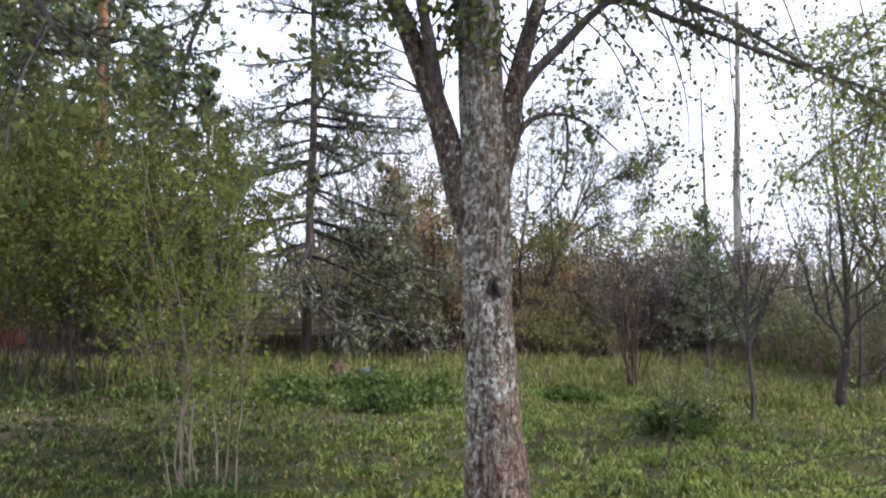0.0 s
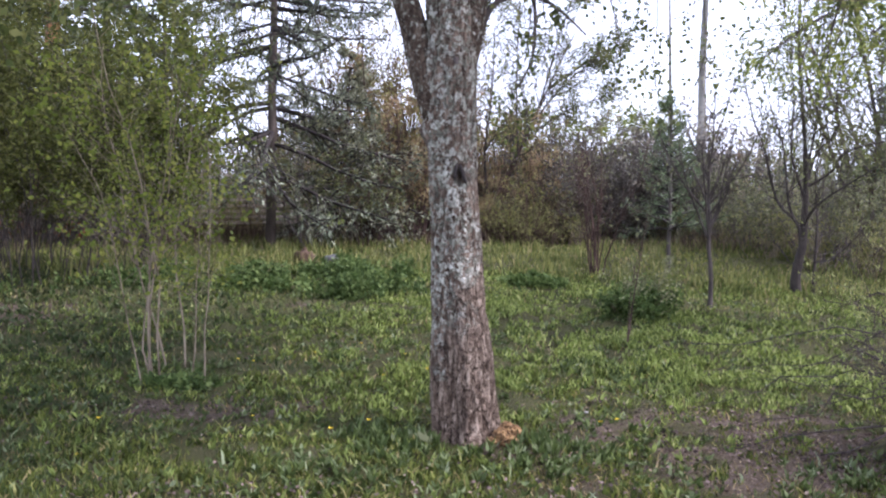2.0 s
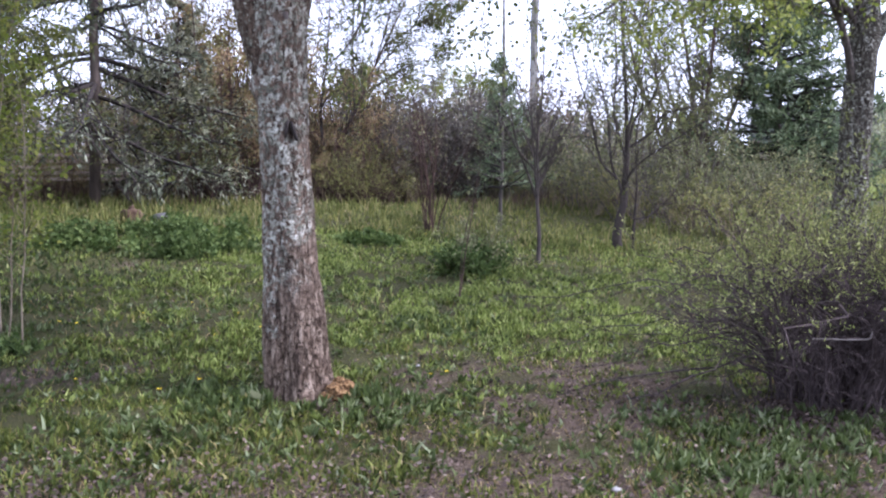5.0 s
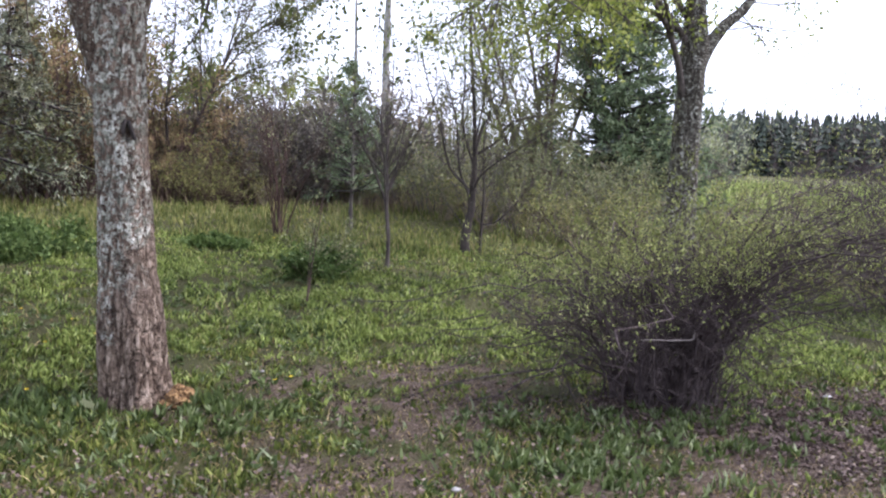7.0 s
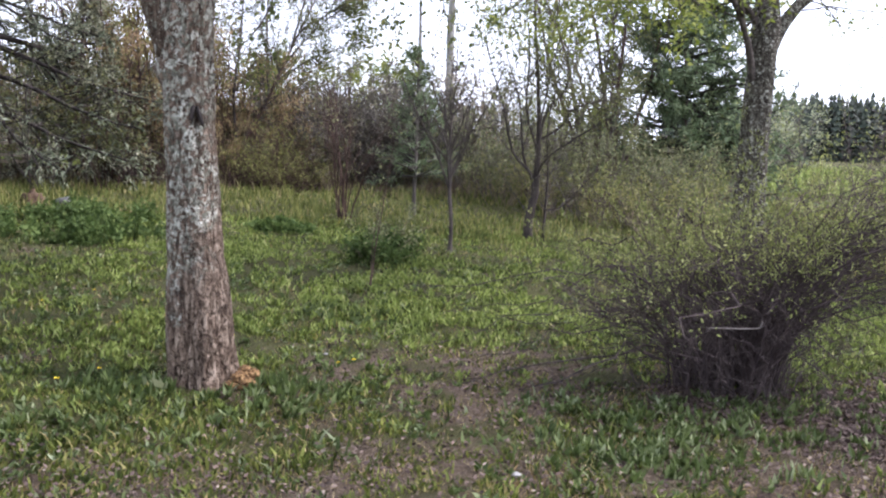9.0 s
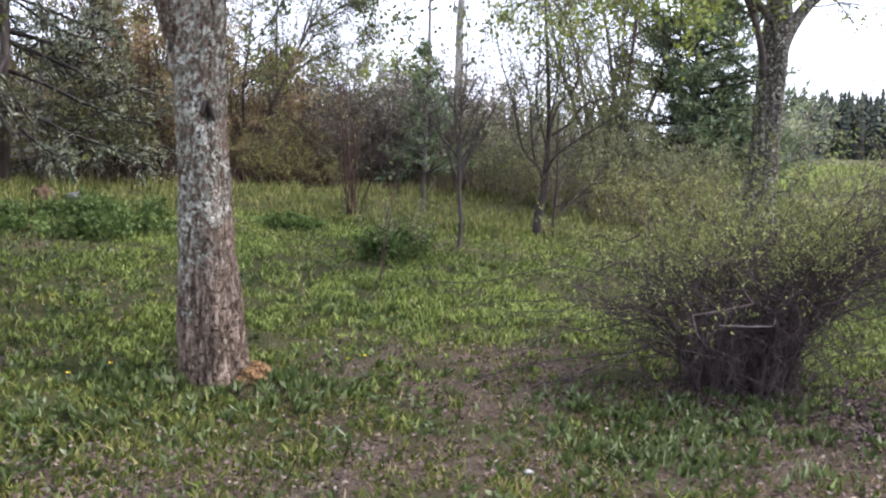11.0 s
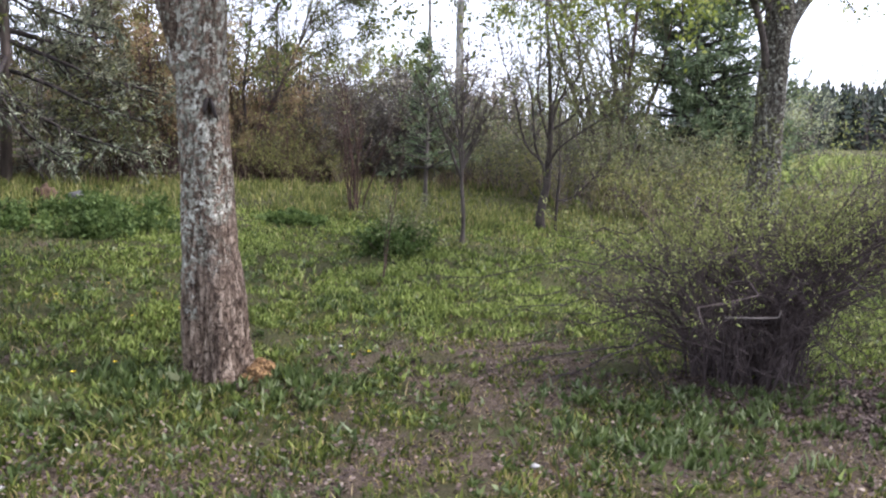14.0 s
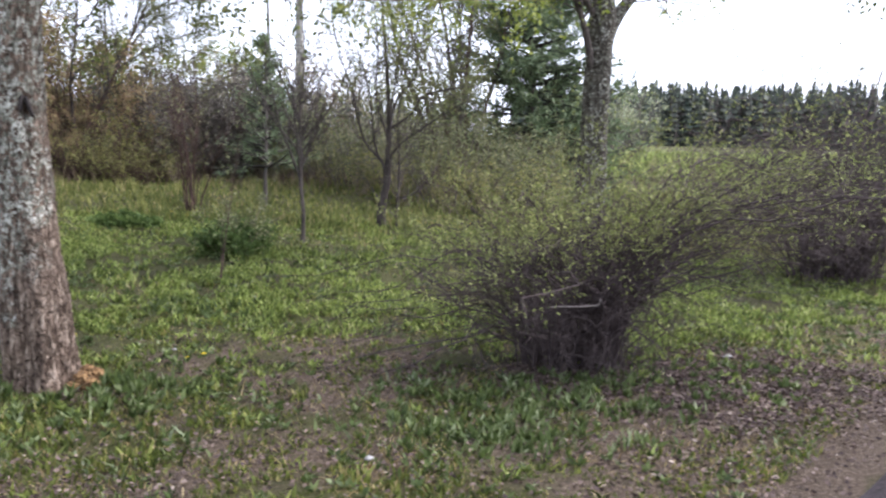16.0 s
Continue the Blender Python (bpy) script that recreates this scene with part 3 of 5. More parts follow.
gj = np.roll(gi, -1, axis=1)
gf = np.stack([gi[:-1], gi[1:], gj[1:], gj[:-1]], -1).reshape(-1, 4)
me = mesh_np("ground", np.stack([gx, gy, gz], -1), gf, True)
attr = me.attributes.new("soil", "FLOAT", "POINT")
attr.data.foreach_set("value", soil_at(gx, gy).astype(np.float32).ravel())
tagged(part("ground", me, M_GROUND), "uneven meadow ground with trodden bare soil patches", "ground", kind="structure")

# the road: a slab whose worn edge runs past the camera
bm = bmesh.new()
e0, e1 = Vector((0, 0.93, 0)), Vector((1, 0.458, 0)).normalized()
side = Vector((e1.y, -e1.x, 0))
top, bot = [], []
for k in range(161):
    u = -40 + k * 0.5
    wob_u = 0.05 * noise.noise(Vector((u * 1.3, 0, 0))) + 0.03 * noise.noise(Vector((u * 5, 3, 0)))
    a = e0 + e1 * u + side * wob_u
    b = e0 + e1 * u + side * 4.2
    row = [a + Vector((0, 0, -0.1)), a + Vector((0, 0, 0.0)), a + side * 0.06 + Vector((0, 0, 0.012)), b + Vector((0, 0, 0.02)), b + Vector((0, 0, -0.1))]
    top.append([bm.verts.new(p) for p in row])
for p, q in zip(top, top[1:]):
    for i in range(4):
        bm.faces.new((p[i], p[i + 1], q[i + 1], q[i]))
bmesh.ops.recalc_face_normals(bm, faces=bm.faces)
tagged(part("road", bm, M_ROAD), "worn grey asphalt road with a crumbling edge", "road", kind="structure")


# ---- the tree with the lichen trunk ----
BX, BY = 0.385, 5.82
maple = thing("tree", BX, BY, "forked tree with furrowed lichen-blotched trunk in meadow grass", "tree", z=0.0)
ZS = [-0.1, 0.02, 0.08, 0.3, 0.59, 0.8, 1.02, 1.37, 1.73, 1.94, 2.25, 2.78, 3.2, 3.5, 4.6, 6.0, 7.6]
CX = [0.385, 0.387, 0.39, 0.371, 0.351, 0.342, 0.334, 0.318, 0.301, 0.29, 0.296, 0.272, 0.255, 0.25, 0.22, 0.25, 0.2]
HW = [0.25, 0.215, 0.2, 0.2, 0.186, 0.168, 0.156, 0.149, 0.15, 0.15, 0.152, 0.142, 0.138, 0.136, 0.1, 0.06, 0.012]


def trunk_mesh(zs, cx, hw, cy, seed, furrow=0.012, sides=120, rings=330, knots=(), ribs=5, flare=0.03):
    z = np.linspace(zs[0], zs[-1], rings)
    z = np.sort(np.concatenate([z, np.linspace(0, 1.3, 130)]))
    c, w = np.interp(z, zs, cx), np.interp(z, zs, hw)
    a = np.linspace(0, 2 * np.pi, sides, endpoint=False)
    A, Z = np.meshgrid(a, z)
    W = np.repeat(w[:, None], sides, 1)
    fl = np.clip(1 - Z / 0.45, 0, 1) ** 2
    W = W * (1 + flare * np.cos(ribs * A + 0.6) + 0.0) ** 1 + fl * 0.025 * np.cos(ribs * A + seed)
    V = np.stack([c[:, None] - cx[1] + W * np.cos(A), W * np.sin(A), Z], -1)
    flat = V.reshape(-1, 3)
    nrm = np.stack([np.cos(A), np.sin(A), 0 * A], -1).reshape(-1, 3)
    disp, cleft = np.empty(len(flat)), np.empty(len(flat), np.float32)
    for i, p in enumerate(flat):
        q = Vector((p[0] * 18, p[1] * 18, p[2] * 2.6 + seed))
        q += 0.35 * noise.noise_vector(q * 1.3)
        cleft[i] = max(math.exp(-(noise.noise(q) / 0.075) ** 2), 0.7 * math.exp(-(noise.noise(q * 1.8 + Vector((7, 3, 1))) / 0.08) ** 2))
        disp[i] = furrow * (0.5 - cleft[i]) * (0.6 + 0.9 * math.exp(-max(p[2], 0) / 0.8)) + 0.012 * noise.noise(Vector((p[0] * 5, p[1] * 5, p[2] * 2.5)))
    for kx, ky, kz, kr, kh in knots:
        d2 = ((flat - np.array([kx, ky, kz])) ** 2).sum(1)
        disp += kh * np.exp(-d2 / (kr * kr))
    flat = flat + nrm * disp[:, None]
    i = np.arange(len(flat)).reshape(len(z), sides)
    j = np.roll(i, -1, axis=1)
    me = mesh_np("trunk", flat, np.stack([i[:-1], j[:-1], j[1:], i[1:]], -1).reshape(-1, 4), True)
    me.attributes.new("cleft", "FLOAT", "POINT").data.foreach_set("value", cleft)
    return me


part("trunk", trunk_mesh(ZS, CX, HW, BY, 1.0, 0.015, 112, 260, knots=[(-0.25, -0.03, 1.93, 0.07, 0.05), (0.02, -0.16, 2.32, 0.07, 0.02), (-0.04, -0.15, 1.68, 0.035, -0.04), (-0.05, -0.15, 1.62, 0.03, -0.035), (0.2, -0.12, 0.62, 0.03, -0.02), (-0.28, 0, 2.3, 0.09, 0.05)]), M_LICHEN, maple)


def limb(owner, pts, r0, r1, mat, name="limb", n=20, sides=14, origin=(BX, BY, 0.0)):
    P = line(pts, n)[None] - np.array(origin)
    R = np.linspace(r0, r1, n)[None]
    v, f = tubes(P, R, sides)
    part(name, mesh_np(name, v, f, True), mat, owner)
    return P, R


rng = np.random.default_rng(11)
limbs = [
    limb(maple, [(0.22, 5.82, 2.0), (0.13, 5.82, 2.27), (0.05, 5.83, 2.6), (-0.04, 5.84, 2.88), (-0.15, 5.84, 3.18), (-0.3, 5.85, 3.55), (-0.7, 5.9, 4.5), (-1.1, 6.0, 5.6)], 0.1, 0.045, M_LIMB_LICHEN),
    limb(maple, [(-0.01, 5.82, 2.78), (-0.03, 5.79, 2.99), (-0.06, 5.76, 3.21), (-0.12, 5.72, 3.5), (-0.3, 5.5, 4.4), (-0.4, 5.2, 5.6)], 0.06, 0.015, M_LIMB),
    limb(maple, [(0.32, 5.83, 2.15), (0.41, 5.83, 2.52), (0.46, 5.82, 2.81), (0.53, 5.82, 3.13), (0.64, 5.81, 3.5), (1.0, 5.8, 4.5), (1.3, 5.9, 5.8)], 0.095, 0.02, M_LIMB_LICHEN),
    limb(maple, [(0.46, 5.82, 2.8), (0.6, 5.81, 3.02), (0.8, 5.79, 3.22), (0.97, 5.76, 3.39), (1.14, 5.73, 3.47), (1.48, 5.65, 3.31), (1.82, 5.55, 3.14), (2.21, 5.41, 2.94), (2.6, 5.25, 2.75), (3.0, 5.1, 2.5)], 0.038, 0.005, M_LIMB, n=34, sides=8),
    limb(maple, [(0.42, 5.82, 2.35), (0.45, 5.82, 2.45), (0.53, 5.82, 2.68), (0.69, 5.8, 2.76), (0.9, 5.77, 2.71), (1.12, 5.73, 2.51)], 0.032, 0.005, M_LIMB, n=26, sides=8),
    limb(maple, [(0.7, 5.8, 3.65), (1.0, 5.75, 3.75), (1.25, 5.7, 3.6), (1.51, 5.64, 3.44), (1.76, 5.57, 3.3), (2.01, 5.49, 3.1), (2.26, 5.39, 2.92), (2.6, 5.26, 2.66)], 0.03, 0.006, M_LIMB, n=26, sides=8),
    limb(maple, [(0.97, 5.76, 3.4), (1.04, 5.75, 3.37), (1.21, 5.72, 3.14), (1.38, 5.68, 2.86)], 0.014, 0.003, M_LIMB, "twig", n=16, sides=6),
    limb(maple, [(0.8, 5.78, 2.74), (0.81, 5.79, 2.6), (0.79, 5.79, 2.37), (0.7, 5.8, 2.2), (0.58, 5.81, 2.07)], 0.012, 0.003, M_LIMB, "twig", n=16, sides=6),
    limb(maple, [(-0.45, 5.86, 3.9), (-0.9, 5.8, 4.1), (-1.3, 5.7, 3.75), (-1.42, 5.66, 3.44), (-1.51, 5.63, 3.19), (-1.59, 5.61, 2.87), (-1.63, 5.6, 2.7)], 0.03, 0.004, M_LIMB, n=24, sides=8),
    limb(maple, [(-0.6, 5.86, 4.3), (-1.0, 5.6, 4.6), (-1.4, 5.4, 4.3), (-1.7, 5.3, 3.9)], 0.03, 0.005, M_LIMB, n=24, sides=8),
    limb(maple, [(1.2, 5.85, 5.2), (2.0, 5.4, 5.0), (2.8, 5.2, 4.3), (3.3, 5.1, 3.7), (3.7, 5.0, 3.2)], 0.035, 0.005, M_LIMB, n=24, sides=8),
    limb(maple, [(0.9, 5.85, 4.2), (1.2, 6.1, 4.0), (1.5, 6.3, 3.6), (1.7, 6.4, 3.1), (1.75, 6.45, 2.7), (1.7, 6.45, 2.3)], 0.011, 0.002, M_LIMB, n=24, sides=6),
    limb(maple, [(1.0, 5.8, 4.5), (1.6, 5.9, 4.4), (2.1, 6.0, 3.9), (2.4, 6.1, 3.3), (2.5, 6.1, 2.8), (2.45, 6.1, 2.4)], 0.011, 0.002, M_LIMB, n=24, sides=6),
    limb(maple, [(0.6, 5.8, 3.4), (0.9, 6.1, 3.5), (1.2, 6.3, 3.3), (1.4, 6.4, 2.9), (1.5, 6.45, 2.5), (1.45, 6.5, 2.15)], 0.01, 0.002, M_LIMB, n=24, sides=6),
    limb(maple, [(1.1, 5.8, 4.9), (1.7, 6.4, 4.6), (2.1, 6.8, 3.9), (2.2, 6.9, 3.2), (2.25, 6.95, 2.6), (2.15, 7.0, 2.25)], 0.01, 0.002, M_LIMB, n=24, sides=6),
    limb(maple, [(0.8, 5.8, 3.9), (1.0, 6.3, 3.9), (1.0, 6.8, 3.5), (0.95, 7.0, 2.9), (0.9, 7.05, 2.4), (0.95, 7.1, 2.1)], 0.009, 0.002, M_LIMB, n=24, sides=6),
    limb(maple, [(1.2, 5.8, 5.3), (2.4, 6.2, 4.9), (2.9, 6.5, 4.1), (3.1, 6.6, 3.4), (3.15, 6.65, 2.8), (3.1, 6.7, 2.55)], 0.01, 0.002, M_LIMB, n=24, sides=6),
]
low, high = [], []
for k, (P, R) in enumerate(limbs):
    m = 12 if k == 4 else 27 if k in (3, 5, 10, 11, 12, 13, 14, 15, 16) else (18 if k in (8, 9) else (5 if k in (6, 7) else 14))
    Q, RQ = grow(P, np.minimum(R, 0.02), m, rng, 0.35 if k in (0, 1, 2) else 0.3, 1.0, 50, 0.16 if k in (3, 5, 8, 9, 10) else 0.22, -0.1, 0.16, 6, 0.45, 0.4, 0.2)
    (high if k in (0, 1, 2) else low).append((Q, RQ))
up_P = np.concatenate([q for q, _ in high])
up_R = np.concatenate([r for _, r in high])
S, RS = grow(up_P, up_R, 7, rng, 0.3, 1, 45, 0.6, -0.2, 0.15, 6, 0.6, 0.4)
# Unseen high crown, added with large leaves to shade the ground.
shade_crown = []
for k in range(20):
    az, z0, ln = rng.uniform(0, 6.28), rng.uniform(4.2, 6.6), rng.uniform(1.8, 3.6)
    d0 = np.array([math.cos(az), math.sin(az), 0.0])
    c0 = np.array([0.24, BY, 0.0])
    shade_crown.append(limb(maple, [tuple(c0 + [0, 0, z0]), tuple(c0 + d0 * ln * 0.5 + [0, 0, z0 + 0.8]), tuple(c0 + d0 * ln + [0, 0, z0 + 1.2])], 0.045, 0.01, M_LIMB, n=10, sides=6))
U1, RU1 = grow(np.concatenate([p for p, _ in shade_crown]), np.minimum(np.concatenate([r for _, r in shade_crown]), 0.02), 12, rng, 0.25, 1, 50, 0.4, 0.1, 0.14, 6, 0.5, 0.4, 0.2)
U2, RU2 = grow(U1, RU1, 6, rng, 0.2, 1, 45, 0.5, 0.0, 0.15, 5, 0.6, 0.4)
lo_P = np.concatenate([q for q, _ in low])
lo_R = np.concatenate([r for _, r in low])
v, f = joined([tubes(up_P, up_R, 5), tubes(S, RS, 4), tubes(U1, RU1, 4), tubes(U2, RU2, 3), tubes(lo_P, lo_R, 4)])
part("twig_mass", mesh_np("twig_mass", v, f, True), M_TWIG, maple, kind="stuff")
v, f = joined([leaves(S, 10, rng, 0.06, scatter=0.6), leaves(U2, 22, rng, 0.1, scatter=0.8), leaves(lo_P, 16, rng, 0.035, t0=0.15, scatter=0.9, droop=0.6, width=0.85)])
part("foliage", mesh_np("foliage", v, f), L_MAIN, maple, kind="stuff")

# First two lumps are scar slits; near-black colour stands in for their depth.
for k, (kx, ky, kz, sx, sz, rot, mt) in enumerate([(-0.07, -0.135, 1.68, 0.014, 0.055, 8, M_SHADE), (-0.025, -0.135, 1.66, 0.013, 0.065, -18, M_SHADE), (-0.07, -0.135, 2.33, 0.045, 0.05, 0, M_TWIG), (-0.235, -0.04, 1.93, 0.045, 0.055, 0, M_LIMB)]):
    ob = part("knot", lumpy(k + 40, sx, 0.03, sz, 0.5, 3, 2.0), mt, maple, "dark lump for a bark knot or scar slit")
    ob.location, ob.rotation_euler = (kx, ky, kz), (0, radians(rot), 0)

# orange crumbly growth and a pale leaf at its foot
fungus = thing("bracket_fungus", 0.60, 5.60, "crumbly orange-brown fungus at the foot of the trunk", "fungus", z=0.02)
for k, (dx, dy, dz, s) in enumerate([(0, 0, 0.05, 0.05), (0.06, 0.02, 0.06, 0.055), (0.03, -0.02, 0.02, 0.055), (-0.06, -0.02, 0.01, 0.04), (0.1, 0.04, 0.02, 0.035), (0.03, 0.04, 0.09, 0.035)]):
    ob = part("lobe", lumpy(k + 5, s, s, s * 0.75, 0.55, 4, 3.5), M_RUST, fungus)
    ob.location = (dx, dy, dz)


# ---- forked tree behind the shrub ----
TX, TY = polar(36.35, 11.2)
forked = thing("tree", TX, TY, "grey-barked forked tree with bright spring leaves behind the shrub", "tree")
part("trunk", trunk_mesh([-0.1, 0.3, 1.1, 1.8, 2.5, 2.9, 3.3, 5.0, 6.5], [0, 0, 0.01, 0.02, 0.05, 0.08, 0.06, 0.1, 0.1], [0.25, 0.2, 0.175, 0.158, 0.152, 0.16, 0.115, 0.08, 0.015], TY, 4.0, 0.01, 48, 120), M_BACK_BARK, forked)
O = (0.0, 0.0, 0.0)
fl = [
    limb(forked, [(0.05, 0, 2.32), (0.18, 0, 2.75), (0.4, -0.05, 3.12), (0.8, -0.1, 3.55), (1.2, -0.2, 4.8), (1.5, -0.2, 6.0)], 0.1, 0.02, M_BACK_BARK, origin=O),
    limb(forked, [(0.0, 0, 2.1), (-0.12, -0.06, 2.4), (-0.26, -0.12, 2.75), (-0.43, -0.12, 3.1), (-0.9, -0.2, 3.6), (-1.5, -0.5, 3.9), (-2.2, -0.9, 3.6)], 0.05, 0.012, M_LIMB, origin=O),
    limb(forked, [(0.0, 0, 3.2), (-0.4, -0.5, 3.9), (-1.0, -1.2, 4.2), (-1.7, -1.8, 3.9), (-2.3, -2.2, 3.4), (-2.6, -2.3, 2.9)], 0.05, 0.01, M_LIMB, origin=O),
    limb(forked, [(-0.3, -0.1, 2.95), (-0.7, -0.5, 3.25), (-1.1, -0.9, 3.3), (-1.5, -1.2, 3.1), (-1.8, -1.3, 2.9)], 0.025, 0.006, M_LIMB, origin=O),
    limb(forked, [(-0.6, -0.2, 3.4), (-1.0, -0.2, 3.6), (-1.5, -0.3, 3.4), (-1.9, -0.4, 3.1)], 0.025, 0.006, M_LIMB, origin=O),
    limb(forked, [(0.05, 0, 3.5), (-0.8, -0.2, 4.4), (-1.7, -0.5, 4.6), (-2.5, -0.8, 4.2), (-3.1, -1.0, 3.7)], 0.04, 0.008, M_LIMB, origin=O),
    limb(forked, [(0.05, 0, 3.4), (-0.8, 0.1, 4.1), (-1.7, 0.1, 4.2), (-2.6, 0.0, 3.9), (-3.2, -0.1, 3.5)], 0.04, 0.008, M_LIMB, origin=O),
    limb(forked, [(0.05, 0, 2.9), (-0.3, 0.35, 3.3), (-0.8, 0.7, 3.4), (-1.35, 1.0, 3.2), (-1.8, 1.3, 2.9)], 0.04, 0.008, M_LIMB, origin=O),
    limb(forked, [(0.05, 0, 3.0), (-0.2, 0.1, 3.45), (-0.8, 0.3, 3.6), (-1.4, 0.5, 3.4), (-1.8, 0.7, 3.1)], 0.04, 0.008, M_LIMB, origin=O),
    limb(forked, [(0.05, 0, 3.1), (-0.5, 0.2, 3.7), (-1.3, 0.6, 3.7), (-2.1, 1.1, 3.4), (-2.6, 1.4, 3.0)], 0.04, 0.008, M_LIMB, origin=O),
    limb(forked, [(0.0, 0, 2.9), (-0.9, -0.2, 3.6), (-1.7, -0.5, 3.9), (-2.5, -0.6, 3.5), (-2.8, -0.7, 2.95)], 0.04, 0.008, M_LIMB, origin=O),
    limb(forked, [(0.8, -0.1, 3.8), (1.6, -0.4, 4.5), (2.4, -0.9, 4.6), (3.2, -1.3, 4.1), (3.5, -1.5, 3.6)], 0.04, 0.008, M_LIMB, origin=O),
]
FP = np.concatenate([p for p, _ in fl])
FR = np.minimum(np.concatenate([r for _, r in fl]), 0.02)
Q, RQ = grow(FP, FR, 26, rng, 0.35, 1, 50, 0.22, -0.3, 0.15, 6, 0.5, 0.4, 0.2)
S, RS = grow(Q, RQ, 6, rng, 0.2, 1, 45, 0.5, -0.3, 0.15, 5, 0.6, 0.4)
v, f = joined([tubes(Q, RQ, 4), tubes(S, RS, 3)])
part("twig_mass", mesh_np("twig_mass", v, f, True), M_TWIG, forked, kind="stuff")
v, f = leaves(S, 6, rng, 0.052, scatter=1.1, droop=0.5)
part("foliage", mesh_np("foliage", v, f), L_BRIGHT, forked, kind="stuff")
P, R = limb(forked, [(0.7, -0.1, 3.7), (1.2, -1.5, 4.4), (1.0, -2.6, 3.9), (0.6, -3.2, 3.2), (0.45, -3.4, 2.75)], 0.03, 0.004, M_LIMB, origin=O)
Q, RQ = grow(P, np.minimum(R, 0.006), 34, np.random.default_rng(27), 0.35, 1, 50, 0.1, -0.3, 0.2, 5, 0.6, 0.4, 0.2)
part("twig_mass", mesh_np("twig_mass", *tubes(Q, RQ, 3), True), M_TWIG, forked, kind="stuff")
part("foliage", mesh_np("foliage", *leaves(Q, 5, np.random.default_rng(28), 0.05, scatter=1.0)), L_MAIN, forked, kind="stuff")


# ---- broad tree whose low boughs hang in from the side, its high crown added unseen ----
OX, OY = polar(-43, 8.5)
broad = thing("tree", OX, OY, "broad tree with low dark overhanging boughs and an unseen crown added for shade", "tree")
part("trunk", trunk_mesh([-0.1, 0.3, 1.5, 3.0, 5.0, 7.5], [0, 0, 0.0, 0.05, 0.1, 0.1], [0.36, 0.27, 0.23, 0.2, 0.12, 0.02], OY, 7.0, 0.012, 48, 100), M_LICHEN, broad)
bl = [limb(broad, [(0, 0, 2.6), (1.0, -0.3, 3.6), (2.2, -0.6, 3.9), (3.1, -0.75, 3.6), (3.5, -0.85, 3.1), (3.6, -0.9, 2.95)], 0.08, 0.008, M_LIMB, origin=O)]
rx = np.random.default_rng(26)
# Limbs mostly above view, added to block light over the left ground.
for k in range(10):
    az, rise = rx.uniform(-1.9, 1.2), rx.uniform(1.2, 2.6)
    ln, z0 = rx.uniform(3.0, 4.6), rx.uniform(4.0, 5.4)
    d0 = np.array([math.cos(az), math.sin(az), 0.0])
    bl.append(limb(broad, [(0, 0, z0), tuple(d0 * ln * 0.35 + [0, 0, z0 + rise * 0.6]), tuple(d0 * ln * 0.7 + [0, 0, z0 + rise]), tuple(d0 * ln + [0, 0, z0 + rise * 0.8])], 0.07, 0.01, M_LIMB, origin=O))
GP = np.concatenate([p for p, _ in bl])
GR = np.minimum(np.concatenate([r for _, r in bl]), 0.02)
Q, RQ = grow(GP, GR, 16, rx, 0.3, 1, 55, 0.3, 0.0, 0.15, 6, 0.5, 0.4, 0.2)
S, RS = grow(Q, RQ, 5, rx, 0.2, 1, 45, 0.55, -0.2, 0.15, 5, 0.6, 0.4)
part("twig_mass", mesh_np("twig_mass", *joined([tubes(Q, RQ, 4), tubes(S, RS, 3)]), True), M_TWIG, broad, kind="stuff")
part("foliage", mesh_np("foliage", *leaves(S, 22, rx, 0.062, scatter=1.2, droop=0.4)), L_MAIN, broad, kind="stuff")


# ---- the shrub beside the trodden ground ----
def arch(rg, az, out, height, foot, n=12, wob=0.03, lift=1.5, bend=1.15, climb=1.0):
    """Stems that first rise and then arch outwards. az, out, height: one value each stem."""
    c = len(az)
    u = np.linspace(0, 1, n)[None]
    hor = foot * rg.uniform(0.1, 1.0, (c, 1)) + out[:, None] * u ** lift
    z = height[:, None] * np.sin(u ** climb * np.pi / 2 * bend) / math.sin(min(bend, 1.0) * math.pi / 2)
    turn = az[:, None] + np.cumsum(rg.normal(size=(c, n)) * 0.07, 1)
    P = np.stack([hor * np.cos(turn), hor * np.sin(turn), z - 0.04], -1)
    return P + np.cumsum(rg.normal(size=P.shape), 1) * wob * u[..., None] ** 0.5


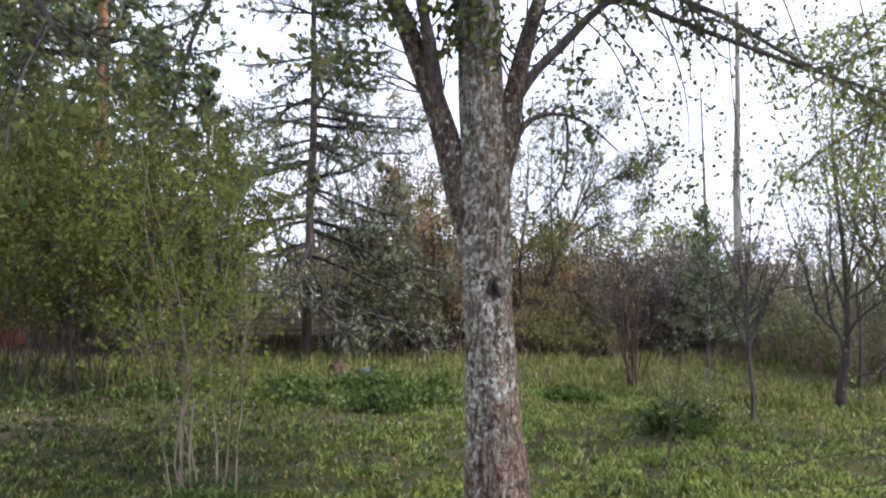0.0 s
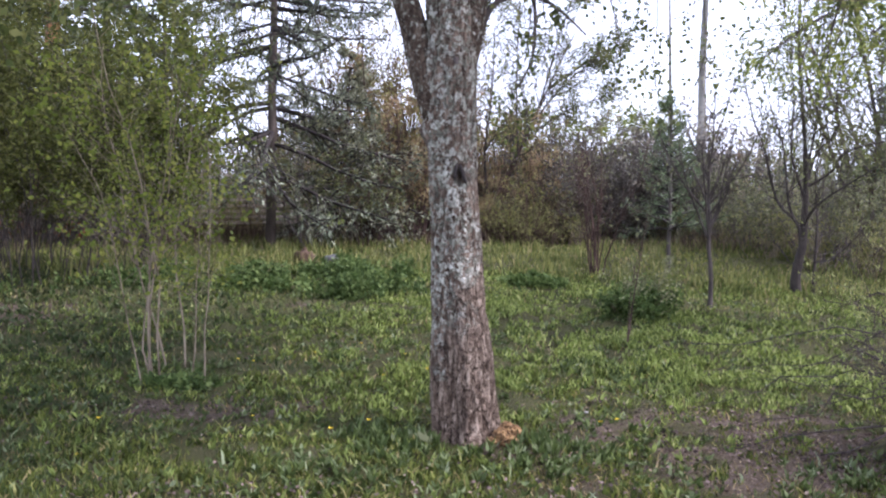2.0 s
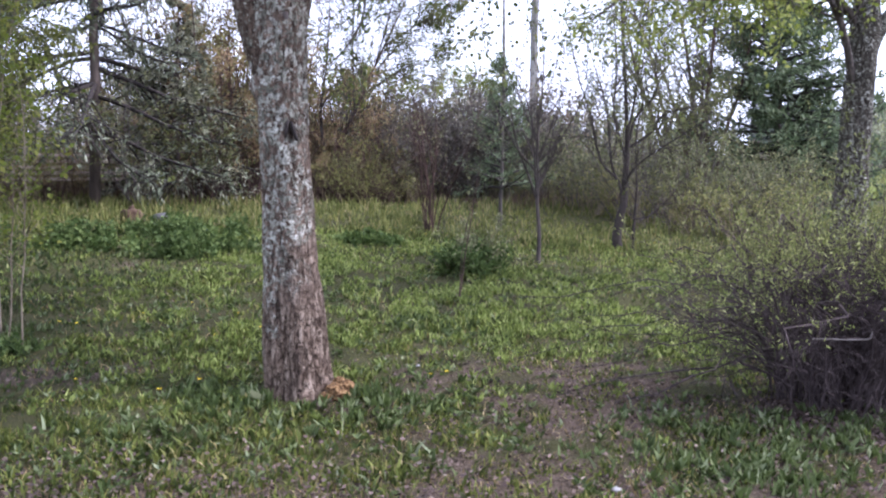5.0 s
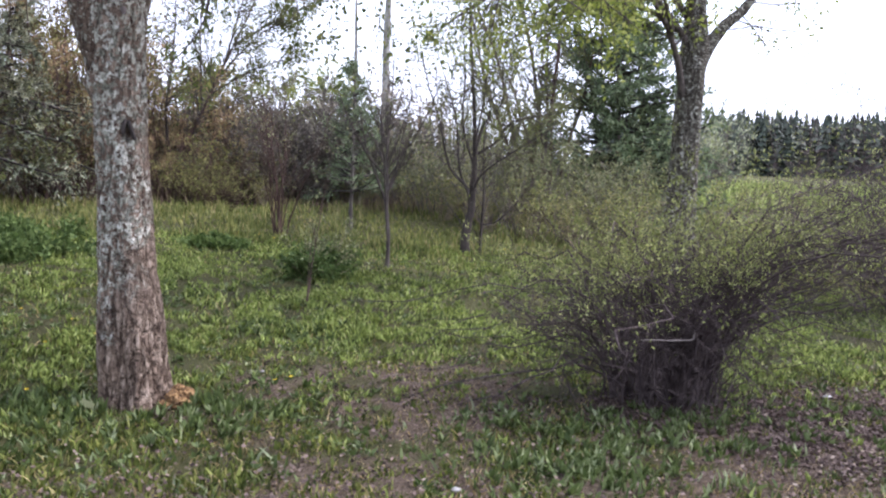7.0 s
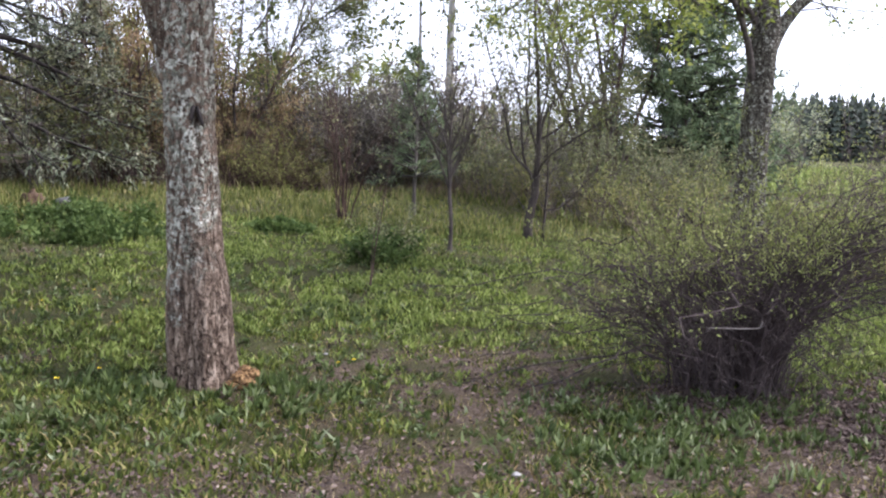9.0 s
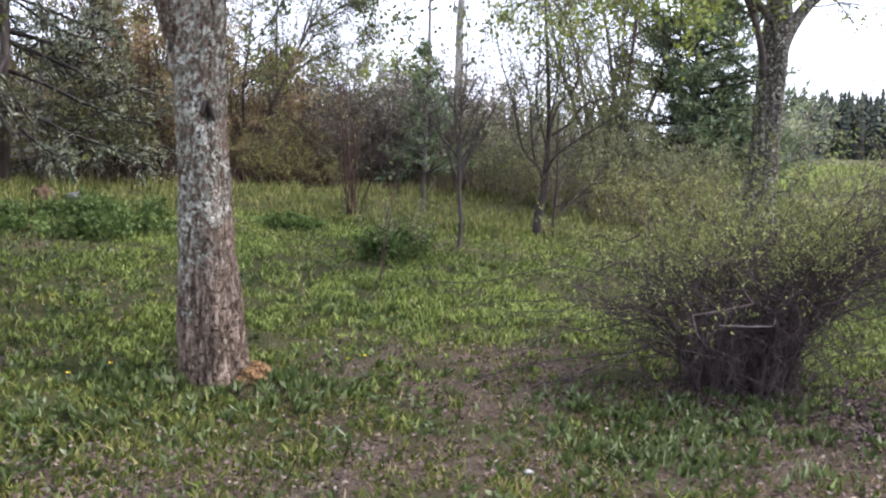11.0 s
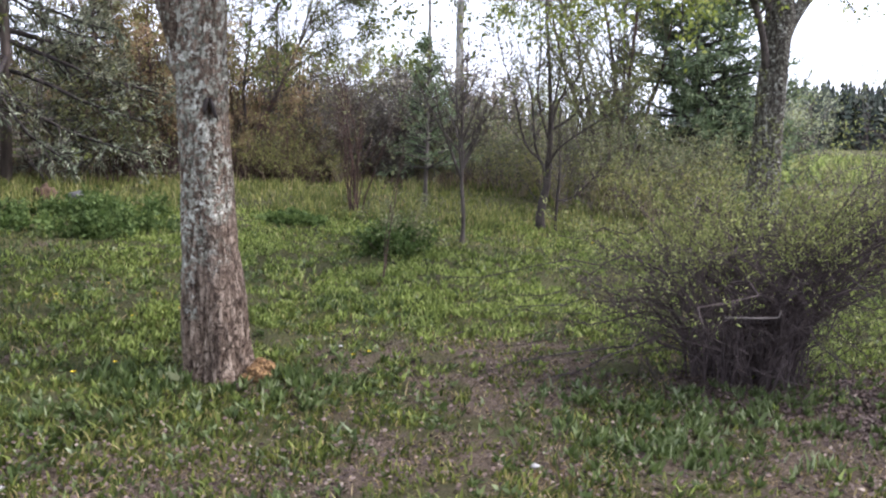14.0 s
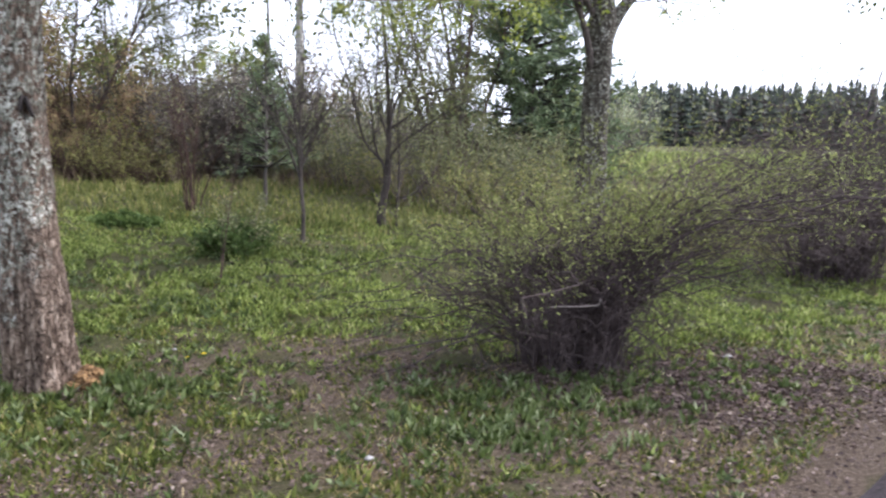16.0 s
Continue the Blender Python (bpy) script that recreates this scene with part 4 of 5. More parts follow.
def arching_shrub(seed, core, dome, low, arms, reach, leafy=0.92, full=1.0):
    """A tight dark core, a dome of arching stems, low arms that droop to one side and long arms that rise to the other."""
    rg = np.random.default_rng(seed)
    A = arch(rg, rg.uniform(0, 6.28, core), rg.uniform(0.02, 0.42, core), rg.uniform(0.3, 0.95, core), 0.36, wob=0.11, lift=1.2)
    B = arch(rg, rg.uniform(0, 6.28, dome), rg.uniform(0.4, 1.15, dome), rg.uniform(0.6, 1.12, dome), 0.32, wob=0.065, lift=1.7, bend=1.1, climb=0.8)
    D = arch(rg, math.pi - 0.35 + rg.normal(size=low) * 0.4, rg.uniform(0.9, 1.65, low), rg.uniform(0.35, 0.8, low), 0.36, wob=0.06, lift=1.6, bend=1.35, climb=0.6)
    share = rg.uniform(0.3, 1.0, arms)
    C = arch(rg, -0.4 + rg.normal(size=arms) * 0.4, reach * share, 0.72 + 0.7 * share + 0.1 * rg.normal(size=arms), 0.3, wob=0.07, lift=1.6, bend=1.05, climb=0.75)
    P = np.concatenate([A, B, D, C])
    r0 = np.concatenate([np.full(core, 0.006), np.full(dome, 0.0095), np.full(low, 0.009), np.full(arms, 0.009)]) * rg.uniform(0.55, 1.2, len(P))
    R = r0[:, None] * np.linspace(1, 0.25, 12)[None]
    Q, RQ = grow(P, R, 8, rg, 0.3, 1.0, 50, 0.32, 0.3, 0.26, 5, 0.55, 0.3, 0.3)
    S, RS = grow(Q, RQ, 5, rg, 0.15, 1.0, 48, 0.42, 0.25, 0.24, 3, 0.55, 0.4, 0.3)
    sel = S[S[:, -1, 2] + 0.13 * rg.normal(size=len(S)) - 0.1 * np.clip(S[:, -1, 0], -1, 1.5) > leafy]
    lv = joined([leaves(sel, max(1, int(5 * full)), rg, 0.024, t0=0.2, scatter=0.45, width=0.36, droop=-0.9), leaves(S[S[:, -1, 2] > 0.55][::6], 1, rg, 0.026, t0=0.4, scatter=0.6, width=0.5, droop=-0.2)])
    return [tubes(P[i:i + 1], R[i:i + 1], 6) for i in range(len(P))], joined([tubes(Q, RQ, 3), tubes(S, RS, 3)]), lv


SHX, SHY = 3.68, 5.02
shrub = bush("shrub", SHX, SHY, "wide arching shrub with purple-brown twigs and sparse small leaves", "shrub", arching_shrub(21, 150, 56, 20, 54, 2.8), (M_PURPLE, M_PURPLE, L_SHRUB))
P = np.array([[(-0.46, -0.425, 0.52), (-0.4, -0.468, 0.526), (-0.328, -0.519, 0.531), (-0.26, -0.567, 0.539), (-0.222, -0.595, 0.549), (-0.216, -0.6, 0.59)]]) + np.array([-0.07, -0.1, 0.01])
v, f = tubes(line(P[0], 12)[None], np.linspace(0.006, 0.005, 12)[None], 8)
part("cut_branch", mesh_np("cut_branch", v, f, True), M_CUT, shrub, "pale broken branch")
S2X, S2Y = polar(50.6, 11.4)
bush("shrub", S2X, S2Y, "dark purple twiggy shrub near the road", "shrub", arching_shrub(22, 130, 30, 2, 30, 1.6, 1.5, 0.2), (M_PURPLE, M_PURPLE, L_SHRUB), scale=1.6)


# ---- saplings and small trees on the meadow ----
lx, ly = -1.72, 7.2
bush("sapling", lx, ly, "pale-stemmed sapling clump with fresh green leaves", "sapling", bush_parts(137, 9, 2.9, 11, 0.36, 14, 0.34, 5, 5, 0.045, 0.0095, 0.2, (-0.03, 0), wob=0.1, t0=0.3), (M_TAN, M_TAN, L_SAP))
x, y = polar(18.5, 11.2)
sap = thing("sapling", x, y, "slender bare sapling with upright grey branches", "sapling")
P = line([(0, 0, -0.05), (0.01, 0, 0.35), (-0.02, 0.02, 0.75), (-0.015, 0, 1.0), (-0.04, 0, 1.4), (0.0, 0, 1.9), (0.03, 0, 2.6)], 20)[None]
R = np.interp(np.linspace(0, 1, 20), [0, 0.1, 0.5, 1], [0.036, 0.028, 0.02, 0.005])[None]
v, f = tubes(P, R, 8)
part("trunk", mesh_np("trunk", v, f, True), M_TWIG, sap)
rs = np.random.default_rng(32)
Q, RQ = grow(P, R, 24, rs, 0.34, 0.95, 42, 0.5, 0.9, 0.1, 7, 0.72, 0.35, 0.4)
S, RS = grow(Q, RQ, 5, rs, 0.3, 1, 35, 0.4, 0.4, 0.1, 5, 0.6, 0.4)
v, f = joined([tubes(Q, RQ, 5), tubes(S, RS, 4)])
part("twig_mass", mesh_np("twig_mass", v, f, True), M_TWIG, sap, kind="stuff")
v, f = leaves(S, 2, rs, 0.05)
part("foliage", mesh_np("foliage", v, f), L_GREY, sap, kind="stuff")

x, y = polar(11.8, 13.3)
bush("sapling", x, y, "thin reddish many-stemmed sapling with upright twigs", "sapling", bush_parts(33, 11, 2.1, 12, 0.09, 12, 0.36, 4, 1, 0.035, 0.013, 0.3, wob=0.1), (M_RUSSET, M_RUSSET, L_GREY))
x, y = polar(14.1, 8.9)
bush("sapling", x - 0.1, y, "thin pale shoot rising from meadow weeds", "sapling", bush_parts(34, 2, 1.5, 7, 0.04, 9, 0.22, 0, 4, 0.035, 0.006, 0.3, wob=0.09), (M_RED, M_RED, L_GREY))
x, y = polar(14.6, 10.3)
bush("weed_bush", x, y, "low leafy bramble bush with pale upper shoots", "bush", bush_parts(38, 20, 0.36, 55, 0.22, 6, 0.4, 2, 6, 0.055, 0.005, 0.3, wob=0.12, t0=0.15), (M_TAN, M_TAN, L_NETTLE))
bush("weed_bush", x + 0.06, y + 0.25, "thin pale-leaved shoots above a bramble bush", "bush", bush_parts(39, 10, 0.6, 36, 0.2, 7, 0.35, 3, 4, 0.035, 0.004, 0.3, wob=0.12), (M_TAN, M_TAN, L_GREY))
x, y = polar(23.4, 12.8)
rtree = thing("small_tree", x, y, "dark small tree with upright limbs and thin spring foliage", "tree")
rtree.rotation_euler = (0, 0, radians(-23.5))
limb(rtree, [(0.0, 0, -0.06), (-0.03, 0, 0.15), (0.0, 0, 0.4), (0.05, 0, 0.62), (0.06, 0, 1.0), (0.07, 0, 1.4), (0.03, 0.05, 2.1), (-0.06, 0.05, 3.2), (-0.05, 0.05, 3.9)], 0.075, 0.01, M_STEM, "trunk", 26, 10, O)
rr = np.random.default_rng(35)
arms = [limb(rtree, pts[:1] + [tuple(np.array(p) + rr.normal(size=3) * 0.035) for p in pts[1:]], r0 * 0.85, 0.005, M_STEM, n=16, sides=7, origin=O) for r0, pts in (
    (0.026, [(0.07, 0, 1.38), (0.22, 0.05, 1.75), (0.4, 0.1, 2.1), (0.46, 0.15, 2.6), (0.5, 0.2, 3.3)]),
    (0.024, [(0.06, 0, 1.35), (0.3, -0.05, 1.55), (0.55, -0.1, 1.78), (0.94, -0.1, 1.95), (1.3, -0.15, 1.98)]),
    (0.022, [(0.05, 0, 0.85), (0.2, -0.15, 1.05), (0.6, -0.2, 1.33), (1.07, -0.2, 1.7)]),
    (0.03, [(0.02, 0, 0.55), (-0.08, 0, 0.85), (-0.24, -0.05, 1.15), (-0.46, -0.1, 1.8), (-0.62, -0.1, 2.3), (-0.75, -0.1, 2.9)]),
    (0.026, [(0.04, 0, 0.8), (-0.07, 0.1, 1.1), (-0.2, 0.15, 1.9), (-0.37, 0.2, 2.4), (-0.55, 0.2, 3.1)]),
    (0.022, [(0.06, 0, 1.2), (-0.05, -0.1, 1.8), (-0.12, -0.2, 2.5), (-0.2, -0.25, 3.4)]),
    (0.022, [(0.06, 0, 1.5), (0.16, 0.2, 2.1), (0.2, 0.3, 2.8), (0.25, 0.3, 3.6)]),
    (0.03, [(0.18, 0.05, -0.05), (0.17, 0.05, 0.35), (0.24, 0.1, 0.9), (0.22, 0.15, 1.6), (0.3, 0.2, 2.4)]),
    (0.014, [(0.18, 0.05, 0.4), (0.34, 0, 0.5), (0.55, -0.05, 0.68), (0.72, -0.05, 0.9)]))]
AP, AR = np.concatenate([p for p, _ in arms]), np.minimum(np.concatenate([r for _, r in arms]), 0.022)
Q, RQ = grow(AP, AR, 20, rr, 0.3, 1, 50, 0.3, 0.3, 0.2, 6, 0.45, 0.35, 0.2)
S, RS = grow(Q, RQ, 6, rr, 0.2, 1, 45, 0.5, 0.2, 0.18, 4, 0.6, 0.4)
part("twig_mass", mesh_np("twig_mass", *joined([tubes(Q, RQ, 4), tubes(S, RS, 3)]), True), M_STEM, rtree, kind="stuff")
W, RW = grow(AP, np.minimum(AR, 0.009), 22, rr, 0.05, 0.8, 60, 0.32, 0.1, 0.3, 6, 0.5, 0.35, 0.2)
part("twig_mass", mesh_np("twig_mass", *tubes(W, RW, 3), True), M_GREY, rtree, "pale tangled fine twigs", kind="stuff")
part("foliage", mesh_np("foliage", *leaves(S[S[:, -1, 2] > 1.3 + 0.7 * rr.uniform(size=len(S))], 8, rr, 0.036, scatter=1.3)), L_LEAN, rtree, kind="stuff")
x, y = polar(16.1, 14.4)
conifer("young_pine", x, y, "young blue-green pine with thin trunk on the meadow", conifer_parts(36, 2.45, 0.035, 9, 6, 0.85, 0.24, 0.3, 8, 7, 0.1, 0.11, 0.1, taper=0.7, least=0.22, lean=0.008), M_GREY, N_PINE)
x, y = polar(32.2, 18.0)
conifer("pine", x, y, "dense dark green pine beyond the shrub", conifer_parts(37, 7.0, 0.06, 26, 10, 2.1, 0.03, 0.15, 12, 13, 0.135, 0.2, 0.02), M_SPRUCE_BARK, N_PINE)


# ---- the back of the meadow ----
x, y = polar(-8.2, 17.2)
tall = conifer("spruce", x, y, "tall sparse spruce with brown trunk and layered boughs", conifer_parts(41, 11.0, 0.1, 18, 8, 3.0, 0.14, -0.2, 20, 11, 0.12, 0.22, 0.25), M_SPRUCE_BARK, N_SPRUCE)
tall.rotation_euler = (0, radians(1.3), 0)
x, y = polar(-3.4, 18.0)
conifer("spruce", x, y, "silver-green spruce with low drooping boughs", conifer_parts(42, 3.7, 0.06, 11, 8, 2.3, 0.14, -0.2, 18, 13, 0.08, 0.22, 0.2), M_SPRUCE_BARK, N_SILVER)
x, y = polar(-20.3, 24.0)
conifer("pine", x, y, "tall pine with bare orange upper trunk", conifer_parts(43, 15.0, 0.26, 16, 6, 3.2, 0.38, 0.1, 14, 12, 0.22, 0.25, 0.15), M_PINE_BARK, N_PINE)
x, y = polar(-27.0, 17.0)
conifer("spruce", x, y, "dark dense spruce behind the willow thicket", conifer_parts(44, 13.0, 0.22, 30, 8, 3.0, 0.2, -0.05, 10, 10, 0.19, 0.3, 0.1), M_SPRUCE_BARK, N_SPRUCE)
x, y = polar(-17.5, 27.0)
conifer("spruce", x, y, "dark spruce at the back of the meadow", conifer_parts(45, 8.5, 0.2, 20, 7, 2.8, 0.03, -0.1, 10, 9, 0.2, 0.3, 0.25), M_SPRUCE_BARK, N_SPRUCE)

x, y = polar(-14.2, 26.0)
conifer("spruce", x, y, "thin grey-green spruce at the back of the meadow", conifer_parts(46, 7.5, 0.14, 17, 7, 2.2, 0.05, -0.1, 9, 9, 0.16, 0.28, 0.15), M_SPRUCE_BARK, N_SPRUCE)

wx, wy = polar(-21.5, 13.0)
bush("willow_bush", wx, wy, "large olive-green willow bush with many thin stems", "bush", bush_parts(51, 80, 3.9, 22, 1.7, 15, 0.26, 6, 10, 0.05, 0.007, 0.35, t0=0.2, wob=0.15, sn=3, fine=False), (M_STEM, M_STEM, L_WILLOW))
wx, wy = polar(-28.0, 14.5)
bush("willow_bush", wx, wy, "tall willow bush with dark shaded stems", "bush", bush_parts(52, 56, 4.2, 22, 1.3, 14, 0.27, 5, 14, 0.05, 0.008, 0.35, t0=0.2, wob=0.09, sn=3), (M_STEM, M_STEM, L_WILLOW))

x, y = polar(4.6, 19.5)
lean = thing("tree", x, y, "leaning dark-stemmed tree with thin yellow-green foliage", "tree")
ll = [limb(lean, [(0, 0, -0.1), (0.3, 0, 0.8), (0.75, 0, 1.7), (1.25, 0, 2.8), (1.9, 0, 4.2)], 0.06, 0.012, M_RED, "trunk", origin=O),
      limb(lean, [(0.2, 0, 0.5), (0.1, 0, 1.8), (0.25, 0.1, 3.0), (0.3, 0.1, 4.4)], 0.035, 0.01, M_TWIG, origin=O),
      limb(lean, [(1.25, 0, 2.8), (1.6, 0.2, 4.0), (2.0, 0.3, 5.2)], 0.024, 0.007, M_TWIG, origin=O),
      limb(lean, [(1.45, 0, 3.2), (2.2, 0, 3.7), (3.1, -0.2, 4.2)], 0.022, 0.007, M_TWIG, origin=O),
      limb(lean, [(0.95, 0, 2.15), (1.8, 0.3, 2.7), (2.8, 0.4, 3.1)], 0.02, 0.006, M_TWIG, origin=O),
      limb(lean, [(1.05, 0, 2.4), (1.7, -0.2, 3.2), (2.4, -0.4, 3.8)], 0.022, 0.007, M_TWIG, origin=O),
      limb(lean, [(0.8, 0, 1.8), (0.8, 0.3, 3.4), (0.9, 0.5, 5.4)], 0.026, 0.008, M_TWIG, origin=O)]
LP = np.concatenate([p for p, _ in ll])
LR = np.minimum(np.concatenate([r for _, r in ll]), 0.025)
Q, RQ = grow(LP, LR, 40, rng, 0.35, 1, 50, 0.3, 0.1, 0.12, 6, 0.5, 0.4, 0.2)
S, RS = grow(Q, RQ, 6, rng, 0.2, 1, 45, 0.5, 0.1, 0.15, 5, 0.6, 0.4)
v, f = joined([tubes(Q, RQ, 4), tubes(S, RS, 3)])
part("twig_mass", mesh_np("twig_mass", v, f, True), M_TWIG, lean, kind="stuff")
v, f = leaves(S, 14, rng, 0.042, scatter=1.6)
part("foliage", mesh_np("foliage", v, f), L_LEAN, lean, kind="stuff")

# bushes along the back, a few kinds, each copied with a turn
for yaw, r, seed, h in ((12.4, 19.4, 46, 2.5), (14.6, 19.8, 47, 2.5), (10.8, 20.2, 48, 2.1), (16.6, 20.8, 49, 2.3)):
    x, y = polar(yaw, r)
    bush("thorn_bush", x, y, "dense rounded dark grey-brown bush with a hollow base", "bush", bush_parts(seed, 40, h * 0.95, 66, 0.4, 11, 0.36, 4, 9, 0.05, 0.014, 0.55, sn=2, qn=4, t0=0.12, wob=0.1, fine=False), (M_TWIG, M_TWIG, N_GREY), "dark bushes at the back", joined_stems=True)
brown_kind = bush("back_bush", *polar(-0.8, 20.0), "reddish-brown budding bush at the meadow's back edge", "bush", bush_parts(61, 20, 3.6, 24, 0.5, 9, 0.32, 3, 8, 0.085, 0.02, 0.4, sn=2, qn=4, fine=False, clump=0.5), (M_RED, M_RED, L_BROWN), "bushes at the back", joined_stems=True)
grey_kind = bush("back_bush", *polar(17.2, 20.5), "dense dark grey twiggy bush at the meadow's back edge", "bush", bush_parts(62, 32, 2.6, 48, 0.6, 9, 0.4, 3, 8, 0.08, 0.018, 0.3, sn=2, qn=4, fine=False, clump=0.5), (M_GREY, M_GREY, L_DARK), "bushes at the back", joined_stems=True)
yellow_kind = bush("back_bush", *polar(6.6, 25.0), "low yellow-green bush at the meadow's back edge", "bush", bush_parts(63, 26, 1.9, 40, 0.5, 8, 0.42, 4, 3, 0.075, 0.012, 0.4, sn=2, qn=4, fine=False, clump=0.5), (M_TAN, M_TAN, L_YELLOW), "bushes at the back", joined_stems=True)
green_kind = bush("back_bush", *polar(10.0, 25.0), "light green leafy bush at the meadow's back edge", "bush", bush_parts(64, 26, 3.2, 35, 0.6, 9, 0.38, 3, 9, 0.09, 0.018, 0.4, sn=2, qn=4, fine=False, clump=0.5), (M_GREY, M_GREY, L_SAP), "bushes at the back", joined_stems=True)
rb = np.random.default_rng(65)


def again(kind, spots):
    for yaw, r, s in spots:
        x, y = polar(yaw, r)
        c = copy_thing(kind, pose(x, y, ground_z(x, y), 0, 0, float(rb.uniform(0, 360))))
        c.scale = (s, s, s)


again(brown_kind, [(2.9, 19.3, 0.6), (5.0, 18.6, 0.36), (8.4, 18.4, 0.36), (4.0, 20.6, 0.8), (-10.6, 18.6, 0.34), (-8.9, 19.0, 0.3), (-2.0, 18.5, 0.8), (7.4, 20.0, 0.7), (0.3, 18.0, 0.75), (9.4, 19.0, 0.5), (18.8, 20.0, 0.5), (1.5, 21.0, 0.9), (5.8, 21.5, 0.75), (-5.5, 22.0, 0.75), (3.2, 23.0, 0.7), (21.5, 22.0, 0.4), (-13.5, 19.0, 0.6)])
again(grey_kind, [(-22.6, 19.2, 0.45), (-20.2, 19.8, 0.45), (-17.8, 20.5, 0.5), (9.8, 22.0, 0.8), (20.0, 23.0, 0.4), (-12.0, 23.5, 1.0), (-8.0, 25.0, 0.95), (-17.0, 18.5, 1.0), (-21.5, 18.5, 1.1), (-31.0, 20.0, 1.2), (22.5, 21.0, 0.48), (25.5, 20.5, 0.65), (-2.5, 25.0, 0.9), (3.5, 26.5, 0.9), (33.0, 23.5, 0.5)])
grey_leaf_kind = bush("back_bush", *polar(24.5, 16.0), "twiggy grey-green bush by the meadow's side", "bush", bush_parts(66, 18, 2.0, 34, 0.4, 10, 0.4, 3, 4, 0.06, 0.013, 0.4, sn=2, qn=4), (M_GREY, M_GREY, L_GREY), "bushes at the back", joined_stems=True)
again(grey_leaf_kind, [(26.8, 15.5, 0.7), (29.8, 15.0, 0.65), (33.0, 15.5, 0.6), (21.0, 17.5, 0.65), (8.6, 22.0, 0.75), (4.0, 20.5, 0.8), (19.3, 18.5, 0.7), (10.0, 18.9, 0.5), (17.0, 19.0, 0.5), (6.6, 18.6, 0.4), (28.0, 17.5, 0.75), (31.5, 16.5, 0.7)])
again(yellow_kind, [(25.2, 15.3, 0.5), (27.6, 14.7, 0.42), (30.6, 14.3, 0.42), (32.8, 14.9, 0.5), (21.5, 16.4, 0.5), (9.2, 18.4, 0.34), (10.9, 18.0, 0.28), (16.2, 18.6, 0.32), (17.8, 18.9, 0.36), (19.8, 18.0, 0.3), (-1.8, 20.5, 0.8), (9.8, 23.5, 1.0), (25.6, 17.5, 0.7), (-10.0, 22.0, 0.6), (39.0, 20.5, 0.5), (43.5, 22.0, 0.5)])
again(green_kind, [(7.5, 27.0, 1.0), (13.0, 29.0, 1.0), (17.5, 28.0, 0.5), (22.0, 27.0, 0.4), (-6.5, 30.0, 1.0), (-0.5, 29.0, 1.2), (-17.5, 28.0, 1.2), (25.5, 25.0, 0.7)])

tall_kind = bush("tall_bush", *polar(-1.4, 19.0), "tall olive-brown budding bush with many upright stems", "bush", bush_parts(68, 26, 4.9, 20, 0.7, 14, 0.24, 4, 9, 0.06, 0.016, 0.4, sn=2, qn=4, fine=False, clump=0.4, t0=0.15), (M_RED, M_RED, L_OLIVE), "tall bushes at the back", joined_stems=True)
again(tall_kind, [(0.9, 19.6, 1.0), (-6.2, 20.5, 1.0)])
twiggy_kind = bush("twiggy_bush", *polar(6.3, 18.6), "low brown twiggy bush with scattered yellow-green leaves", "bush", bush_parts(69, 26, 1.25, 50, 0.5, 10, 0.4, 4, 1, 0.05, 0.01, 0.35, sn=2, qn=4, wob=0.12), (M_RED, M_RED, L_YELLOW), "twiggy bushes at the back", joined_stems=True)
again(twiggy_kind, [(7.7, 18.2, 0.85), (9.0, 18.8, 1.1), (5.1, 18.0, 0.6), (8.4, 17.6, 0.6)])
bush("budding_tree", *polar(27.6, 17.0), "brown-stemmed budding tree beside the pine", "tree", bush_parts(70, 9, 4.8, 18, 0.3, 15, 0.32, 5, 8, 0.052, 0.045, 0.4, sn=3, qn=4, wob=0.08), (M_RED, M_GREY, L_LEAN), joined_stems=True)

bush("back_bush", *polar(-5.6, 16.6), "thin budding bush with small yellow-green leaves", "bush", bush_parts(67, 9, 2.5, 26, 0.25, 12, 0.36, 4, 4, 0.05, 0.012, 0.35, wob=0.1, sn=3), (M_GREY, M_GREY, L_LEAN), "bushes at the back")
bush("back_bush", *polar(-2.2, 17.0), "thin budding bush with small yellow-green leaves", "bush", bush_parts(68, 8, 2.0, 26, 0.25, 12, 0.36, 4, 4, 0.05, 0.012, 0.35, wob=0.1, sn=3), (M_RED, M_RED, L_LEAN), "bushes at the back")

# tall bare trunks
x, y = polar(17.85, 24.0)
bare = thing("bare_tree", x, y, "tall bare grey trunk above the bushes", "tree")
P = line([(0, 0, -0.1), (0.02, 0, 2.0), (0.0, 0, 4.0), (0.06, 0, 6.0), (0.08, 0, 8.6)], 22)[None]
v, f = tubes(P, np.linspace(0.14, 0.045, 22)[None], 10)
part("trunk", mesh_np("trunk", v, f, True), M_POLE, bare)
Q, RQ = grow(P, np.full((1, 22), 0.03), 9, np.random.default_rng(71), 0.35, 0.95, 30, 0.1, 0.4, 0.1, 5, 0.5, 0.3)
v, f = tubes(Q, RQ, 4)
part("twig_mass", mesh_np("twig_mass", v, f, True), M_GREY, bare, kind="stuff")
x, y = polar(15.95, 23.0)
bare = thing("bare_tree", x, y, "thin bare grey trunk above the bushes", "tree")
P = line([(0, 0, -0.1), (0.05, 0, 2.0), (0.02, 0, 4.0), (-0.03, 0, 6.2)], 18)[None]
v, f = tubes(P, np.linspace(0.08, 0.02, 18)[None], 8)
part("trunk", mesh_np("trunk", v, f, True), M_POLE, bare)


